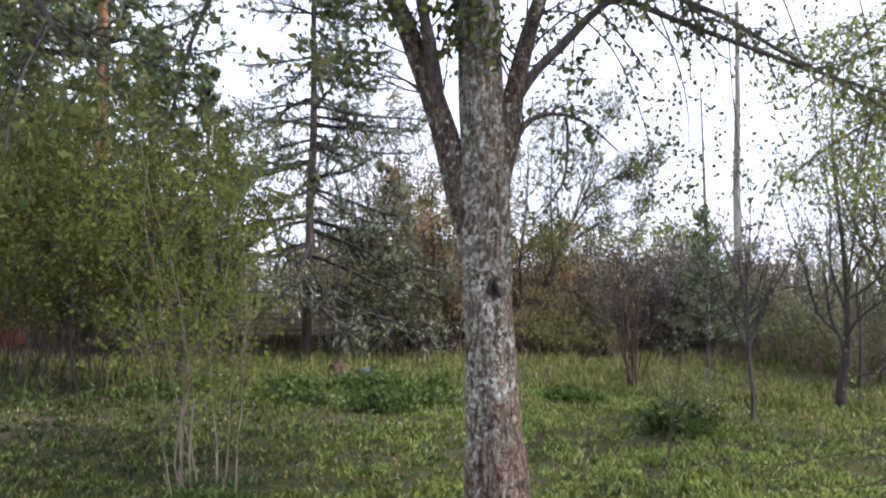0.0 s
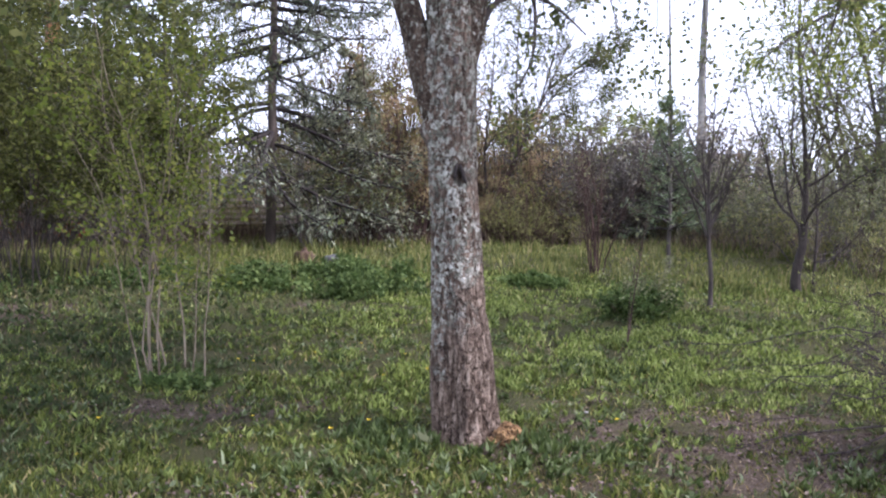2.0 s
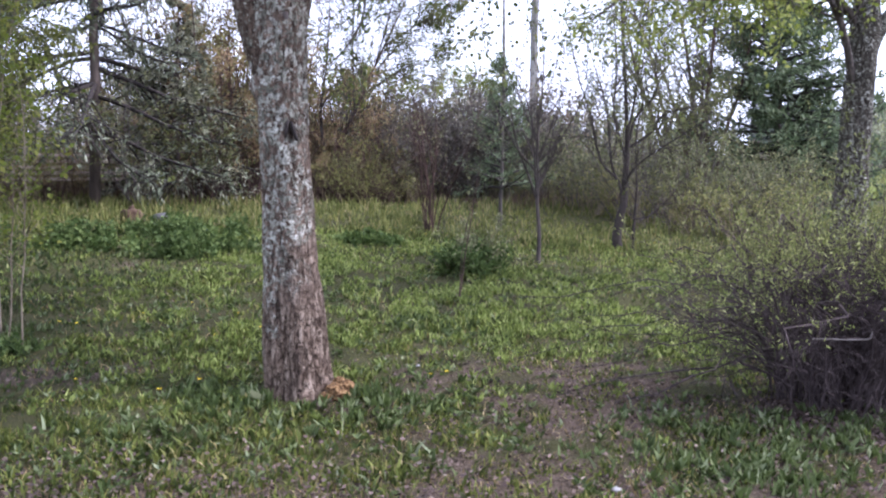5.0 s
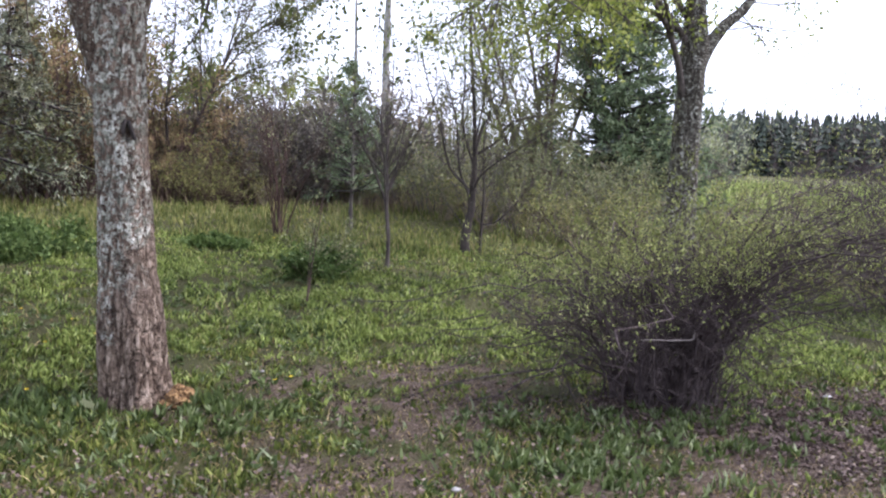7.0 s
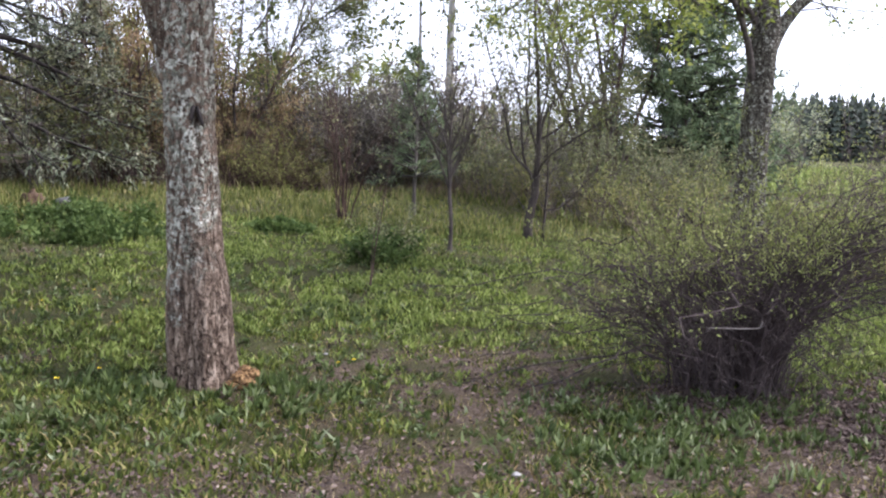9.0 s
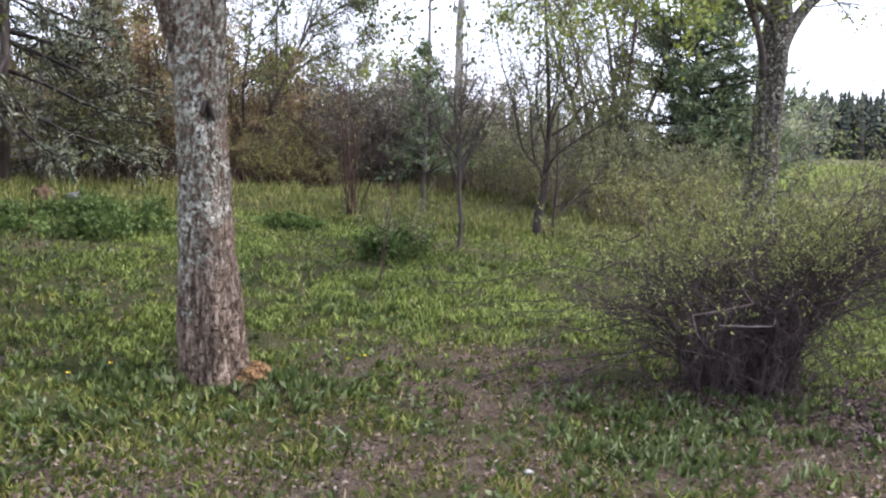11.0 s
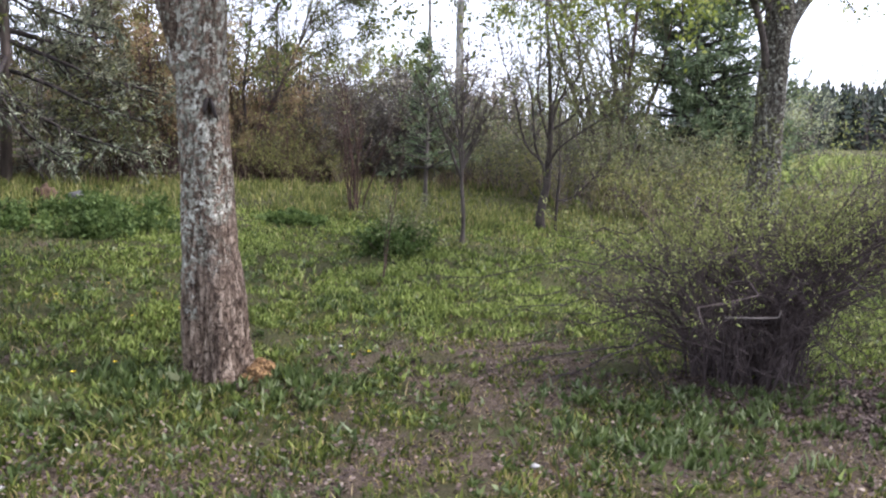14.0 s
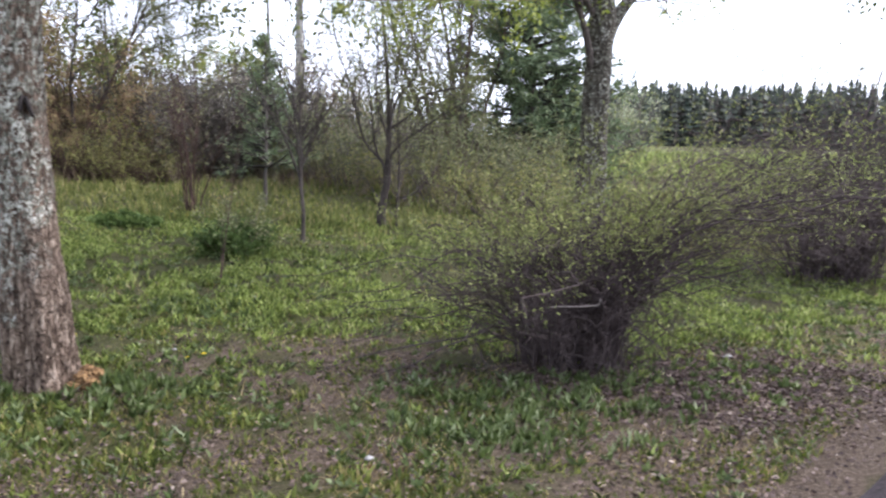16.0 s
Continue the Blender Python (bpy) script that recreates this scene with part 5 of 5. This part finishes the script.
# ---- far woods ----
def far_woods(yaws, r0, r1, h0, h1, count, seed):
    rg = np.random.default_rng(seed)
    V, F, k = [], [], 0
    for _ in range(count):
        yaw, r, h = rg.uniform(*yaws), rg.uniform(r0, r1), rg.uniform(h0, h1)
        x, y = polar(yaw, r)
        tiers, n = 11, 7
        for t in range(tiers):
            q = t / tiers
            z = h * (0.03 + 0.95 * q)
            w = h * 0.24 * (1 - q) ** 0.85 * rg.uniform(0.75, 1.2) + 0.06
            a = rg.uniform(0, 6.28) + np.arange(n) * 2 * np.pi / n
            ww = w * rg.uniform(0.6, 1.25, n)
            dx, dy = np.cos(a), np.sin(a)
            top_z = z + h * 0.1
            base = np.array([x, y, 0.5])
            q0 = np.stack([dx * 0.02, dy * 0.02, np.full(n, top_z)], 1)
            q1 = np.stack([dx * ww * 0.6 - dy * ww * 0.45, dy * ww * 0.6 + dx * ww * 0.45, np.full(n, z + h * 0.02)], 1)
            q2 = np.stack([dx * ww, dy * ww, z - h * 0.02 * rg.uniform(0, 2, n)], 1)
            q3 = np.stack([dx * ww * 0.6 + dy * ww * 0.45, dy * ww * 0.6 - dx * ww * 0.45, np.full(n, z + h * 0.02)], 1)
            V.append(np.stack([q0, q1, q2, q3], 1).reshape(-1, 3) + base)
            F.append(np.arange(n * 4).reshape(-1, 4) + k)
            k += n * 4
    return mesh_np("far_woods", np.concatenate(V), np.concatenate(F))


tagged(part("far_woods", far_woods((31, 68), 150, 175, 8.0, 11.0, 620, 81), N_FAR), "dark spruce woods far across the field", "forest", kind="stuff")
tagged(part("far_woods", far_woods((-38, 32), 170, 200, 6.0, 10.0, 170, 82), N_FAR), "low dark spruce woods beyond the meadow", "forest", kind="stuff")
pale_kind = bush("field_tree", *polar(38.6, 38.0), "pale-leaved young tree at the field's edge", "tree", bush_parts(83, 10, 3.6, 25, 0.2, 10, 0.4, 3, 4, 0.11, 0.05, 0.35, sn=2, qn=4), (M_GREY, M_GREY, L_PALE), "trees at the field", joined_stems=True)
again(pale_kind, [(37.3, 44.0, 0.95)])
pale_kind.scale = (0.8, 0.8, 0.8)


# ---- things behind the bushes and on the meadow ----
x, y = polar(-25.2, 23.0)
shed = thing("shed", x, y, "red-brown board shed half hidden by bushes", "shed", turn=22)
bm = bmesh.new()
box(bm, 5.0, 3.5, 2.3, pose(0, 0, 1.15), 0.02)
part("wall", bm, M_REDWALL, shed)
for k in range(25):
    bm = bmesh.new()
    box(bm, 0.18, 0.025, 2.25, pose(-2.4 + k * 0.2, -1.765, 1.14), 0.004)
    part("board", bm, M_REDWALL, shed)
for s in (-1, 1):
    bm = bmesh.new()
    box(bm, 5.4, 2.25, 0.06, pose(0, s * 0.98, 2.72, s * -26, 0, 0), 0.01)
    part("roof", bm, M_ROOF, shed)

x, y = polar(-9.6, 20.6)
pile = thing("timber_stack", x, y, "stack of pale boards behind the spruce", "timber", turn=8)
rt = np.random.default_rng(91)
for k in range(5):
    for j in range(4):
        bm = bmesh.new()
        box(bm, float(rt.uniform(1.9, 2.3)), 0.16, 0.05, pose(float(rt.uniform(-0.15, 0.15)), -0.3 + j * 0.2, 0.35 + k * 0.12, 0, 0, float(rt.uniform(-2, 2))), 0.006)
        part("board", bm, M_BOARD, pile)
for sx in (-0.8, 0.8):
    for k in range(6):
        bm = bmesh.new()
        box(bm, 0.08, 0.8, 0.07, pose(sx, 0, 0.29 + (k - 1) * 0.12 + 0.06 if k else 0.16), 0.004)
        part("bearer", bm, M_BOARD, pile)
    bm = bmesh.new()
    box(bm, 0.12, 0.8, 0.2, pose(sx, 0, 0.05), 0.004)
    part("bearer", bm, M_BOARD, pile)

x, y = polar(-6.2, 13.3)
st = thing("stump", x, y, "weathered red-brown tree stump in nettles", "stump", z=ground_z(x, y) - 0.02)
part("stump", lumpy(3, 0.16, 0.14, 0.2, 0.35, 4, 2.8), M_STUMP, st).location = (0, 0, 0.06)
x, y = polar(-4.5, 13.2)
stone = part("stone", lumpy(7, 0.16, 0.13, 0.13, 0.35, 3, 1.6), M_STONE)
stone.location = (x, y, ground_z(x, y) + 0.05)
tagged(stone, "pale grey field stone among nettles", "stone")
for k, (x, y, s) in enumerate([(1.72, 3.83, 0.025), (-0.62, 4.1, 0.03), (0.1, 3.75, 0.02), (4.85, 4.75, 0.04), (2.45, 3.7, 0.02), (4.4, 3.8, 0.02), (1.25, 6.3, 0.022)]):
    ob = part("scrap", lumpy(k + 20, s, s * 0.7, s * 0.45, 0.5, 2, 2.0), M_WHITE)
    ob.location = (x, y, ground_z(x, y) + s * 0.25)
    tagged(ob, "small pale scrap lying in the grass", "scrap", "pale scraps")


# ---- grass, weeds and litter ----
def blades(x, y, rg, h, w, lean=0.45, seg2=True):
    n = len(x)
    z = ground_z(x, y) - 0.03
    a = rg.uniform(0, 2 * np.pi, n)
    d = np.stack([np.cos(a), np.sin(a), np.zeros(n)], 1)
    b = rg.uniform(0, 2 * np.pi, n)
    o = np.stack([np.cos(b), np.sin(b), np.zeros(n)], 1) * (lean * rg.uniform(0.1, 1.0, n) * h)[:, None]
    base = np.stack([x, y, z], 1)
    up1 = np.stack([0 * h, 0 * h, h * 0.6], 1)
    up2 = np.stack([0 * h, 0 * h, h * rg.uniform(0.85, 1.05, n)], 1)
    s = d * w[:, None] * 0.5
    V = np.stack([base - s, base + s, base + up1 + o * 0.35 + s * 0.8, base + up1 + o * 0.35 - s * 0.8, base + up2 + o + s * 0.12, base + up2 + o - s * 0.12], 1).reshape(-1, 3)
    i = np.arange(n)[:, None] * 6
    F = np.stack([i + np.array([0, 1, 2, 3]), i + np.array([3, 2, 4, 5])], 1).reshape(-1, 4)
    return V, F


def scatter(count, r0, r1, rg, a0=-31, a1=60, power=1.0):
    r = r0 + (r1 - r0) * rg.uniform(0, 1, count) ** power
    a = np.radians(rg.uniform(a0, a1, count))
    return r * np.sin(a), r * np.cos(a)


def off_road(x, y):
    return (y - 1.17 - 0.458 * x) * 0.909 > 0.12


def off_trunks(x, y):
    return ((x - BX) ** 2 + (y - BY) ** 2 > 0.28 ** 2) & ((x - TX) ** 2 + (y - TY) ** 2 > 0.28 ** 2)


def field(name, label, mat, count, r0, r1, hfun, wmin, wmax, seed, keep, power=1.0, lean=0.45):
    rg = np.random.default_rng(seed)
    x, y = scatter(count, r0, r1, rg, power=power)
    k = off_road(x, y) & off_trunks(x, y) & (rg.uniform(size=count) < keep(x, y))
    x, y = x[k], y[k]
    h = hfun(x, y) * rg.uniform(0.5, 1.3, len(x))
    r = np.hypot(x, y)
    w = rg.uniform(wmin, wmax, len(x)) * np.clip(r / 7, 0.8, 2.2)
    v, f = blades(x, y, rg, h, w, lean)
    return tagged(part(name, mesh_np(name, v, f), mat), label, "grass", kind="stuff")


def clumps(x, y):
    """Close clumps with gaps between them, 0 to 1."""
    return np.clip((0.45 * vnoise(x, y, 0.13, 31) + 0.55 * vnoise(x, y, 0.36, 32) - 0.4) * 7, 0.04, 1)


def sward(x, y):
    return np.clip(1.05 - 1.5 * soil_at(x, y), 0.04, 1) * clumps(x, y) * np.clip(0.35 + 1.1 * vnoise(x, y, 1.2, 21), 0, 1)


field("lawn_grass", "short mixed grass thinning over bare soil", G_NEAR, 120000, 2.6, 8.0, lambda x, y: 0.028 + 0.045 * vnoise(x, y, 0.5, 9), 0.007, 0.016, 101, sward, 0.8, 0.8)
# Bright G_MID cover, here and below, thins leftwards in place of shade.
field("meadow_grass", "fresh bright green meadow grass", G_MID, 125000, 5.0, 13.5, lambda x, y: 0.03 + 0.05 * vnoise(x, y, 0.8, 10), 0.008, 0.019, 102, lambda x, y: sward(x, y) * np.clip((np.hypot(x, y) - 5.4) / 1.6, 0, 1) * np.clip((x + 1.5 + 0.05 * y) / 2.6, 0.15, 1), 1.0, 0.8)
# Dark-coloured blades that stand in for shade on the left ground.
field("shade_grass", "thin grass by the willows with shade put into its dark colour", L_SHADE, 70000, 4.6, 13.5, lambda x, y: 0.03 + 0.05 * vnoise(x, y, 0.6, 25), 0.008, 0.016, 107, lambda x, y: np.clip((-x - 0.3) / 1.6, 0, 1) * np.clip(2.4 * vnoise(x, y, 0.35, 26) - 0.35, 0.08, 1), 0.9, 0.8)
field("rough_grass", "tall rough olive grass at the back of the meadow", G_BACK, 62000, 9.5, 22.0, lambda x, y: (0.035 + 0.075 * vnoise(x, y, 1.2, 11)) * np.clip(np.hypot(x, y) / 13, 0.7, 1.5), 0.01, 0.02, 103, lambda x, y: (0.25 + 0.9 * vnoise(x, y, 0.6, 12)) * np.clip((np.hypot(x, y) - 9.0) / 3.0, 0.1, 1), 0.9)
field("field_grass", "pale yellow-green grass of the field", G_MID, 16000, 24.0, 60.0, lambda x, y: 0.3 + 0.2 * vnoise(x, y, 2, 13), 0.02, 0.04, 104, lambda x, y: np.ones(len(x)))
field("dry_grass", "dry straw lying among the short grass", G_DRY, 34000, 2.6, 9.0, lambda x, y: np.full(len(x), 0.04), 0.005, 0.01, 105, lambda x, y: 0.2 + 0.5 * soil_at(x, y) + 0.9 * np.clip(1.35 - np.abs((y - 1.17 - 0.458 * x) * 0.909 - 1.1) / 0.8, 0, 1) * np.clip(1.8 * vnoise(x, y, 0.5, 24) - 0.2, 0.1, 1), 0.9, 2.2)


field("undergrowth", "brown dead stalks and brambles under the back bushes", M_STALK, 46000, 16.5, 24.0, lambda x, y: 0.12 + 0.5 * vnoise(x, y, 1.0, 16) ** 2, 0.004, 0.008, 106, lambda x, y: np.clip((np.hypot(x, y) - 16.5) / 2.0, 0, 1) * vnoise(x, y, 1.1, 17) * (x < 9), 1.0, 0.6)


def near_spots(spots):
    def keep(x, y):
        k = np.zeros(len(x))
        for cx, cy, r, a in spots:
            k = np.maximum(k, a * np.exp(-(((x - cx) ** 2 + (y - cy) ** 2) / (r * r)) ** 2))
        return k * np.clip(2.2 * vnoise(x, y, 0.22, 23) - 0.25, 0.05, 1)
    return keep


def tufts(name, label, mat, count, per, r0, r1, h0, h1, w0, w1, seed, keep, spread=0.035, lean=1.05):
    """Clumps of broader blades that stand out of the sward."""
    rg = np.random.default_rng(seed)
    x, y = scatter(count, r0, r1, rg)
    k = off_road(x, y) & off_trunks(x, y) & (rg.uniform(size=count) < keep(x, y))
    n = int(k.sum())
    size = np.repeat(rg.uniform(h0, h1, n), per)
    x, y = np.repeat(x[k], per) + rg.normal(size=n * per) * spread, np.repeat(y[k], per) + rg.normal(size=n * per) * spread
    v, f = blades(x, y, rg, size * rg.uniform(0.5, 1.1, n * per), rg.uniform(w0, w1, n * per), lean)
    return tagged(part(name, mesh_np(name, v, f), mat), label, "grass", kind="stuff")


open_sward = lambda x, y: np.clip(1.1 - 1.3 * soil_at(x, y), 0.1, 1) * clumps(x, y) * np.clip(0.3 + 1.2 * vnoise(x, y, 0.9, 18), 0, 1)
tufts("grass_tufts", "bright broad-bladed grass tufts in the sward", G_MID, 12000, 8, 4.0, 12.0, 0.03, 0.1, 0.011, 0.022, 141, lambda x, y: open_sward(x, y) * np.clip((np.hypot(x, y) - 5.2) / 1.4, 0.08, 1) * np.clip((x + 1.5 + 0.05 * y) / 2.6, 0.2, 1))
tufts("weed_tufts", "dark broad-leaved tufts in the sward", L_WEED, 3000, 8, 3.2, 11.0, 0.03, 0.085, 0.012, 0.022, 142, lambda x, y: np.clip(2 * vnoise(x, y, 0.9, 19) - 0.6, 0.02, 1), 0.04, 1.0)
tufts("shade_tufts", "long grey-green blades among the weeds by the shrub", L_WEED, 1700, 6, 4.2, 6.2, 0.05, 0.14, 0.01, 0.018, 146, near_spots([(2.75, 4.3, 0.75, 0.9), (3.4, 4.25, 0.55, 0.9), (0.2, 5.4, 0.4, 0.6), (0.8, 5.4, 0.35, 0.6)]), 0.04, 0.6)
# Duller tufts gather leftwards, their colour standing in for shade.
tufts("lawn_tufts", "dull green grass tufts in the lawn", G_NEAR, 9000, 8, 3.6, 9.5, 0.035, 0.09, 0.013, 0.026, 145, lambda x, y: open_sward(x, y) * np.clip(1.2 - 0.35 * (x + 0.5), 0.1, 1))
tufts("soil_tufts", "small grass tufts on trodden soil", G_NEAR, 12000, 6, 2.8, 7.5, 0.025, 0.075, 0.009, 0.017, 143, lambda x, y: (0.25 + 0.5 * soil_at(x, y)) * np.clip(2.4 * vnoise(x, y, 0.3, 33) - 0.4, 0.05, 1), 0.025, 0.9)
tufts("tall_tufts", "tall rank grass tufts below the back bushes", G_BACK, 2400, 12, 12.5, 20.5, 0.09, 0.3, 0.012, 0.024, 144, lambda x, y: np.clip(2 * vnoise(x, y, 1.4, 20) - 0.5, 0.03, 1), 0.08, 0.6)


def rosettes(x, y, rg, per, size, rise, width):
    """Broad leaves that spread from one root."""
    n = len(x)
    base = np.repeat(np.stack([x, y, ground_z(x, y) - 0.01], 1), per, 0)
    a = rg.uniform(0, 2 * np.pi, n * per)
    up = rg.uniform(rise[0], rise[1], n * per)
    d = unit(np.stack([np.cos(a), np.sin(a), up], 1))
    return leaf_cards(base, d, rg, size, width)


def weeds(name, label, mat, count, seed, keep, size, rise, width, per=6, r0=2.6, r1=12.0, power=1.0):
    rg = np.random.default_rng(seed)
    x, y = scatter(count, r0, r1, rg, power=power)
    k = off_road(x, y) & off_trunks(x, y) & (rg.uniform(size=count) < keep(x, y))
    v, f = rosettes(x[k], y[k], rg, per, size, rise, width)
    return tagged(part(name, mesh_np(name, v, f), mat), label, "weeds", kind="stuff")


weeds("meadow_leaves", "broad-leaved fresh green meadow plants", G_MID, 20000, 114, lambda x, y: open_sward(x, y) * np.clip((x + 1.7 + 0.05 * y) / 2.4, 0.2, 1) * np.clip((np.hypot(x, y) - 5.1) / 1.5, 0.05, 1), 0.06, (0.8, 3.2), 0.3, 7, 4.6, 13.0)
weeds("trunk_weeds", "tall dark green weeds round the trunk", L_WEED, 2600, 115, near_spots([(0.0, 5.6, 0.22, 0.9), (0.85, 5.6, 0.2, 0.5), (-0.25, 5.8, 0.2, 0.5)]), 0.1, (1.2, 4.0), 0.22, 8, 5.0, 6.4)
weeds("ground_weeds", "low broad-leaved weeds in short grass", L_WEED, 17000, 111, lambda x, y: 0.6 * vnoise(x, y, 0.5, 14) ** 1.5 * np.clip(1.25 - soil_at(x, y), 0, 1), 0.05, (0.2, 1.6), 0.4, 7)
weeds("shrub_weeds", "lush grey-green weeds beside the shrub", L_WEED, 9500, 112, near_spots([(2.75, 4.3, 0.7, 1.0), (3.3, 4.25, 0.5, 1.0), (3.8, 4.3, 0.4, 0.7), (2.5, 4.55, 0.4, 0.7), (0.0, 5.5, 0.42, 0.8), (-0.4, 5.2, 0.3, 0.5), (0.75, 5.35, 0.42, 0.6), (-1.75, 7.15, 0.38, 0.7), (1.66, 7.45, 0.4, 0.95), (4.3, 4.2, 0.6, 0.4), (4.75, 4.5, 0.4, 0.4), (1.2, 6.0, 0.4, 0.3), (0.35, 5.3, 0.4, 0.5)]), 0.075, (0.4, 2.8), 0.3, 8, 3.0, 9.0)
weeds("shade_weeds", "rank weeds by the willows, coloured dark in place of shade", L_SHADE, 6500, 113, lambda x, y: np.clip((-x - 1.9) / 1.5, 0, 1) * np.clip(1.8 * vnoise(x, y, 0.6, 22) - 0.3, 0, 1), 0.07, (0.5, 2.2), 0.42, 7, 6.5, 13.5)


def nettles(name, label, spots, count, seed, h0, h1, leaf, gap):
    """Upright stems set with pairs of leaves."""
    rg = np.random.default_rng(seed)
    pts = []
    for cx, cy, rx, ry, share in spots:
        m = int(count * share)
        a, q = rg.uniform(0, 6.28, m), np.sqrt(rg.uniform(0, 1, m)) * (0.8 + 0.25 * rg.normal(size=m))
        pts.append(np.stack([cx + rx * q * np.cos(a), cy + ry * q * np.sin(a)], 1))
    p = np.concatenate(pts)
    lush = 0.55 * vnoise(p[:, 0], p[:, 1], 0.45, 35) + 0.45 * vnoise(p[:, 0], p[:, 1], 0.16, 36)
    p, lush = p[lush > gap], lush[lush > gap]
    n = len(p)
    base = np.stack([p[:, 0], p[:, 1], ground_z(p[:, 0], p[:, 1]) - 0.03], 1)
    h = rg.uniform(h0, h1, n) * np.clip(3.2 * lush - 0.9, 0.35, 1.3)
    lean_xy = rg.normal(size=(n, 2)) * 0.12 * h[:, None]
    top_p = base + np.concatenate([lean_xy, h[:, None]], 1)
    P = np.stack([base, (base + top_p) / 2 + rg.normal(size=(n, 3)) * 0.008, top_p], 1)
    lv = leaves(P, 9, rg, leaf, t0=0.3, scatter=0.3, droop=0.25, width=0.62)
    st = tubes(P, np.full((n, 3), 0.004), 3)
    v, f = joined([st, lv])
    return tagged(part(name, mesh_np(name, v, f), L_NETTLE), label, "weeds", kind="stuff")


mullein = thing("mullein", 0.135, 5.58, "young mullein with pale woolly leaves by the trunk", "weed", z=0.0)
for k, (ax, ln, up) in enumerate([(200, 0.2, 1.6), (250, 0.16, 0.9), (150, 0.17, 1.0), (290, 0.13, 1.2)]):
    d = unit(np.array([[math.cos(radians(ax)), math.sin(radians(ax)), up]]))
    v, f = leaf_cards(np.array([[0, 0, 0.0]]), d, np.random.default_rng(k), ln, 0.34)
    part("leaf", mesh_np("leaf", v, f), L_PALE, mullein)
nettles("nettles", "dark green nettle patches on the meadow rise", [(-0.7, 12.3, 0.9, 0.8, 0.4), (-2.6, 12.0, 0.9, 0.5, 0.18), (-1.6, 11.3, 0.6, 0.4, 0.14), (-0.2, 11.4, 0.6, 0.5, 0.17), (-2.3, 10.8, 0.4, 0.25, 0.06), (-0.7, 10.7, 0.45, 0.3, 0.08), (-3.4, 11.3, 0.5, 0.3, 0.06), (2.75, 10.15, 0.3, 0.2, 0.05), (-4.5, 10.5, 1.5, 0.8, 0.02), (0.3, 11.6, 0.5, 0.25, 0.05)], 1500, 121, 0.05, 0.27, 0.066, 0.47)
nettles("nettles", "dense dark green nettle clump on the meadow", [(1.68, 11.9, 0.42, 0.3, 1.0)], 330, 122, 0.12, 0.27, 0.075, 0.0)
nettles("nettles", "low dark green nettles at the foot of a sapling clump", [(-1.72, 6.95, 0.34, 0.2, 1.0)], 110, 123, 0.05, 0.16, 0.06, 0.0)
rl = np.random.default_rng(131)
x, y = scatter(46000, 2.6, 10.0, rl, power=0.8)
edge = (y - 1.17 - 0.458 * x) * 0.909
k = off_trunks(x, y) & (rl.uniform(size=len(x)) < (0.05 + 0.95 * soil_at(x, y) + 0.8 * np.exp(-((x - 4.5) ** 2 + (y - 4.0) ** 2) / 1.2)) * np.clip(1 + edge / 0.35, 0, 1) ** 1.5)
x, y = x[k], y[k]
x2, y2 = scatter(90000, 4.6, 7.2, rl, a0=32, a1=56)
k = rl.uniform(size=len(x2)) < near_spots([(4.3, 4.25, 0.75, 1.0), (3.9, 4.6, 0.5, 1.0), (4.8, 4.55, 0.5, 0.8), (3.3, 4.7, 0.35, 0.7), (4.9, 3.95, 0.6, 0.6)])(x2, y2)
x, y = np.concatenate([x, x2[k]]), np.concatenate([y, y2[k]])
c = np.stack([x, y, ground_z(x, y) + 0.014], 1)
a = rl.uniform(0, 6.28, len(x))
d = unit(np.stack([np.cos(a), np.sin(a), rl.normal(size=len(x)) * 0.25], 1))
v, f = leaf_cards(c, d, rl, 0.027, 0.6)
tagged(part("leaf_litter", mesh_np("leaf_litter", v, f), L_LITTER), "dry brown leaf litter on bare soil", "leaf litter", kind="stuff")
x, y = scatter(80, 5.0, 13.0, rl, a0=-20, a1=40)
k = off_trunks(x, y) & off_road(x, y) & (vnoise(x, y, 1.5, 15) > 0.5)
x, y = x[k], y[k]
c = np.repeat(np.stack([x, y, ground_z(x, y) + rl.uniform(0.06, 0.16, len(x))], 1), 7, 0)
a = rl.uniform(0, 6.28, len(c))
d = unit(np.stack([np.cos(a), np.sin(a), np.full(len(c), 0.35)], 1))
v, f = leaf_cards(c, d, rl, 0.016, 0.6)
tagged(part("dandelions", mesh_np("dandelions", v, f), M_YELLOW), "scattered yellow dandelion heads in meadow grass", "flowers", kind="stuff")
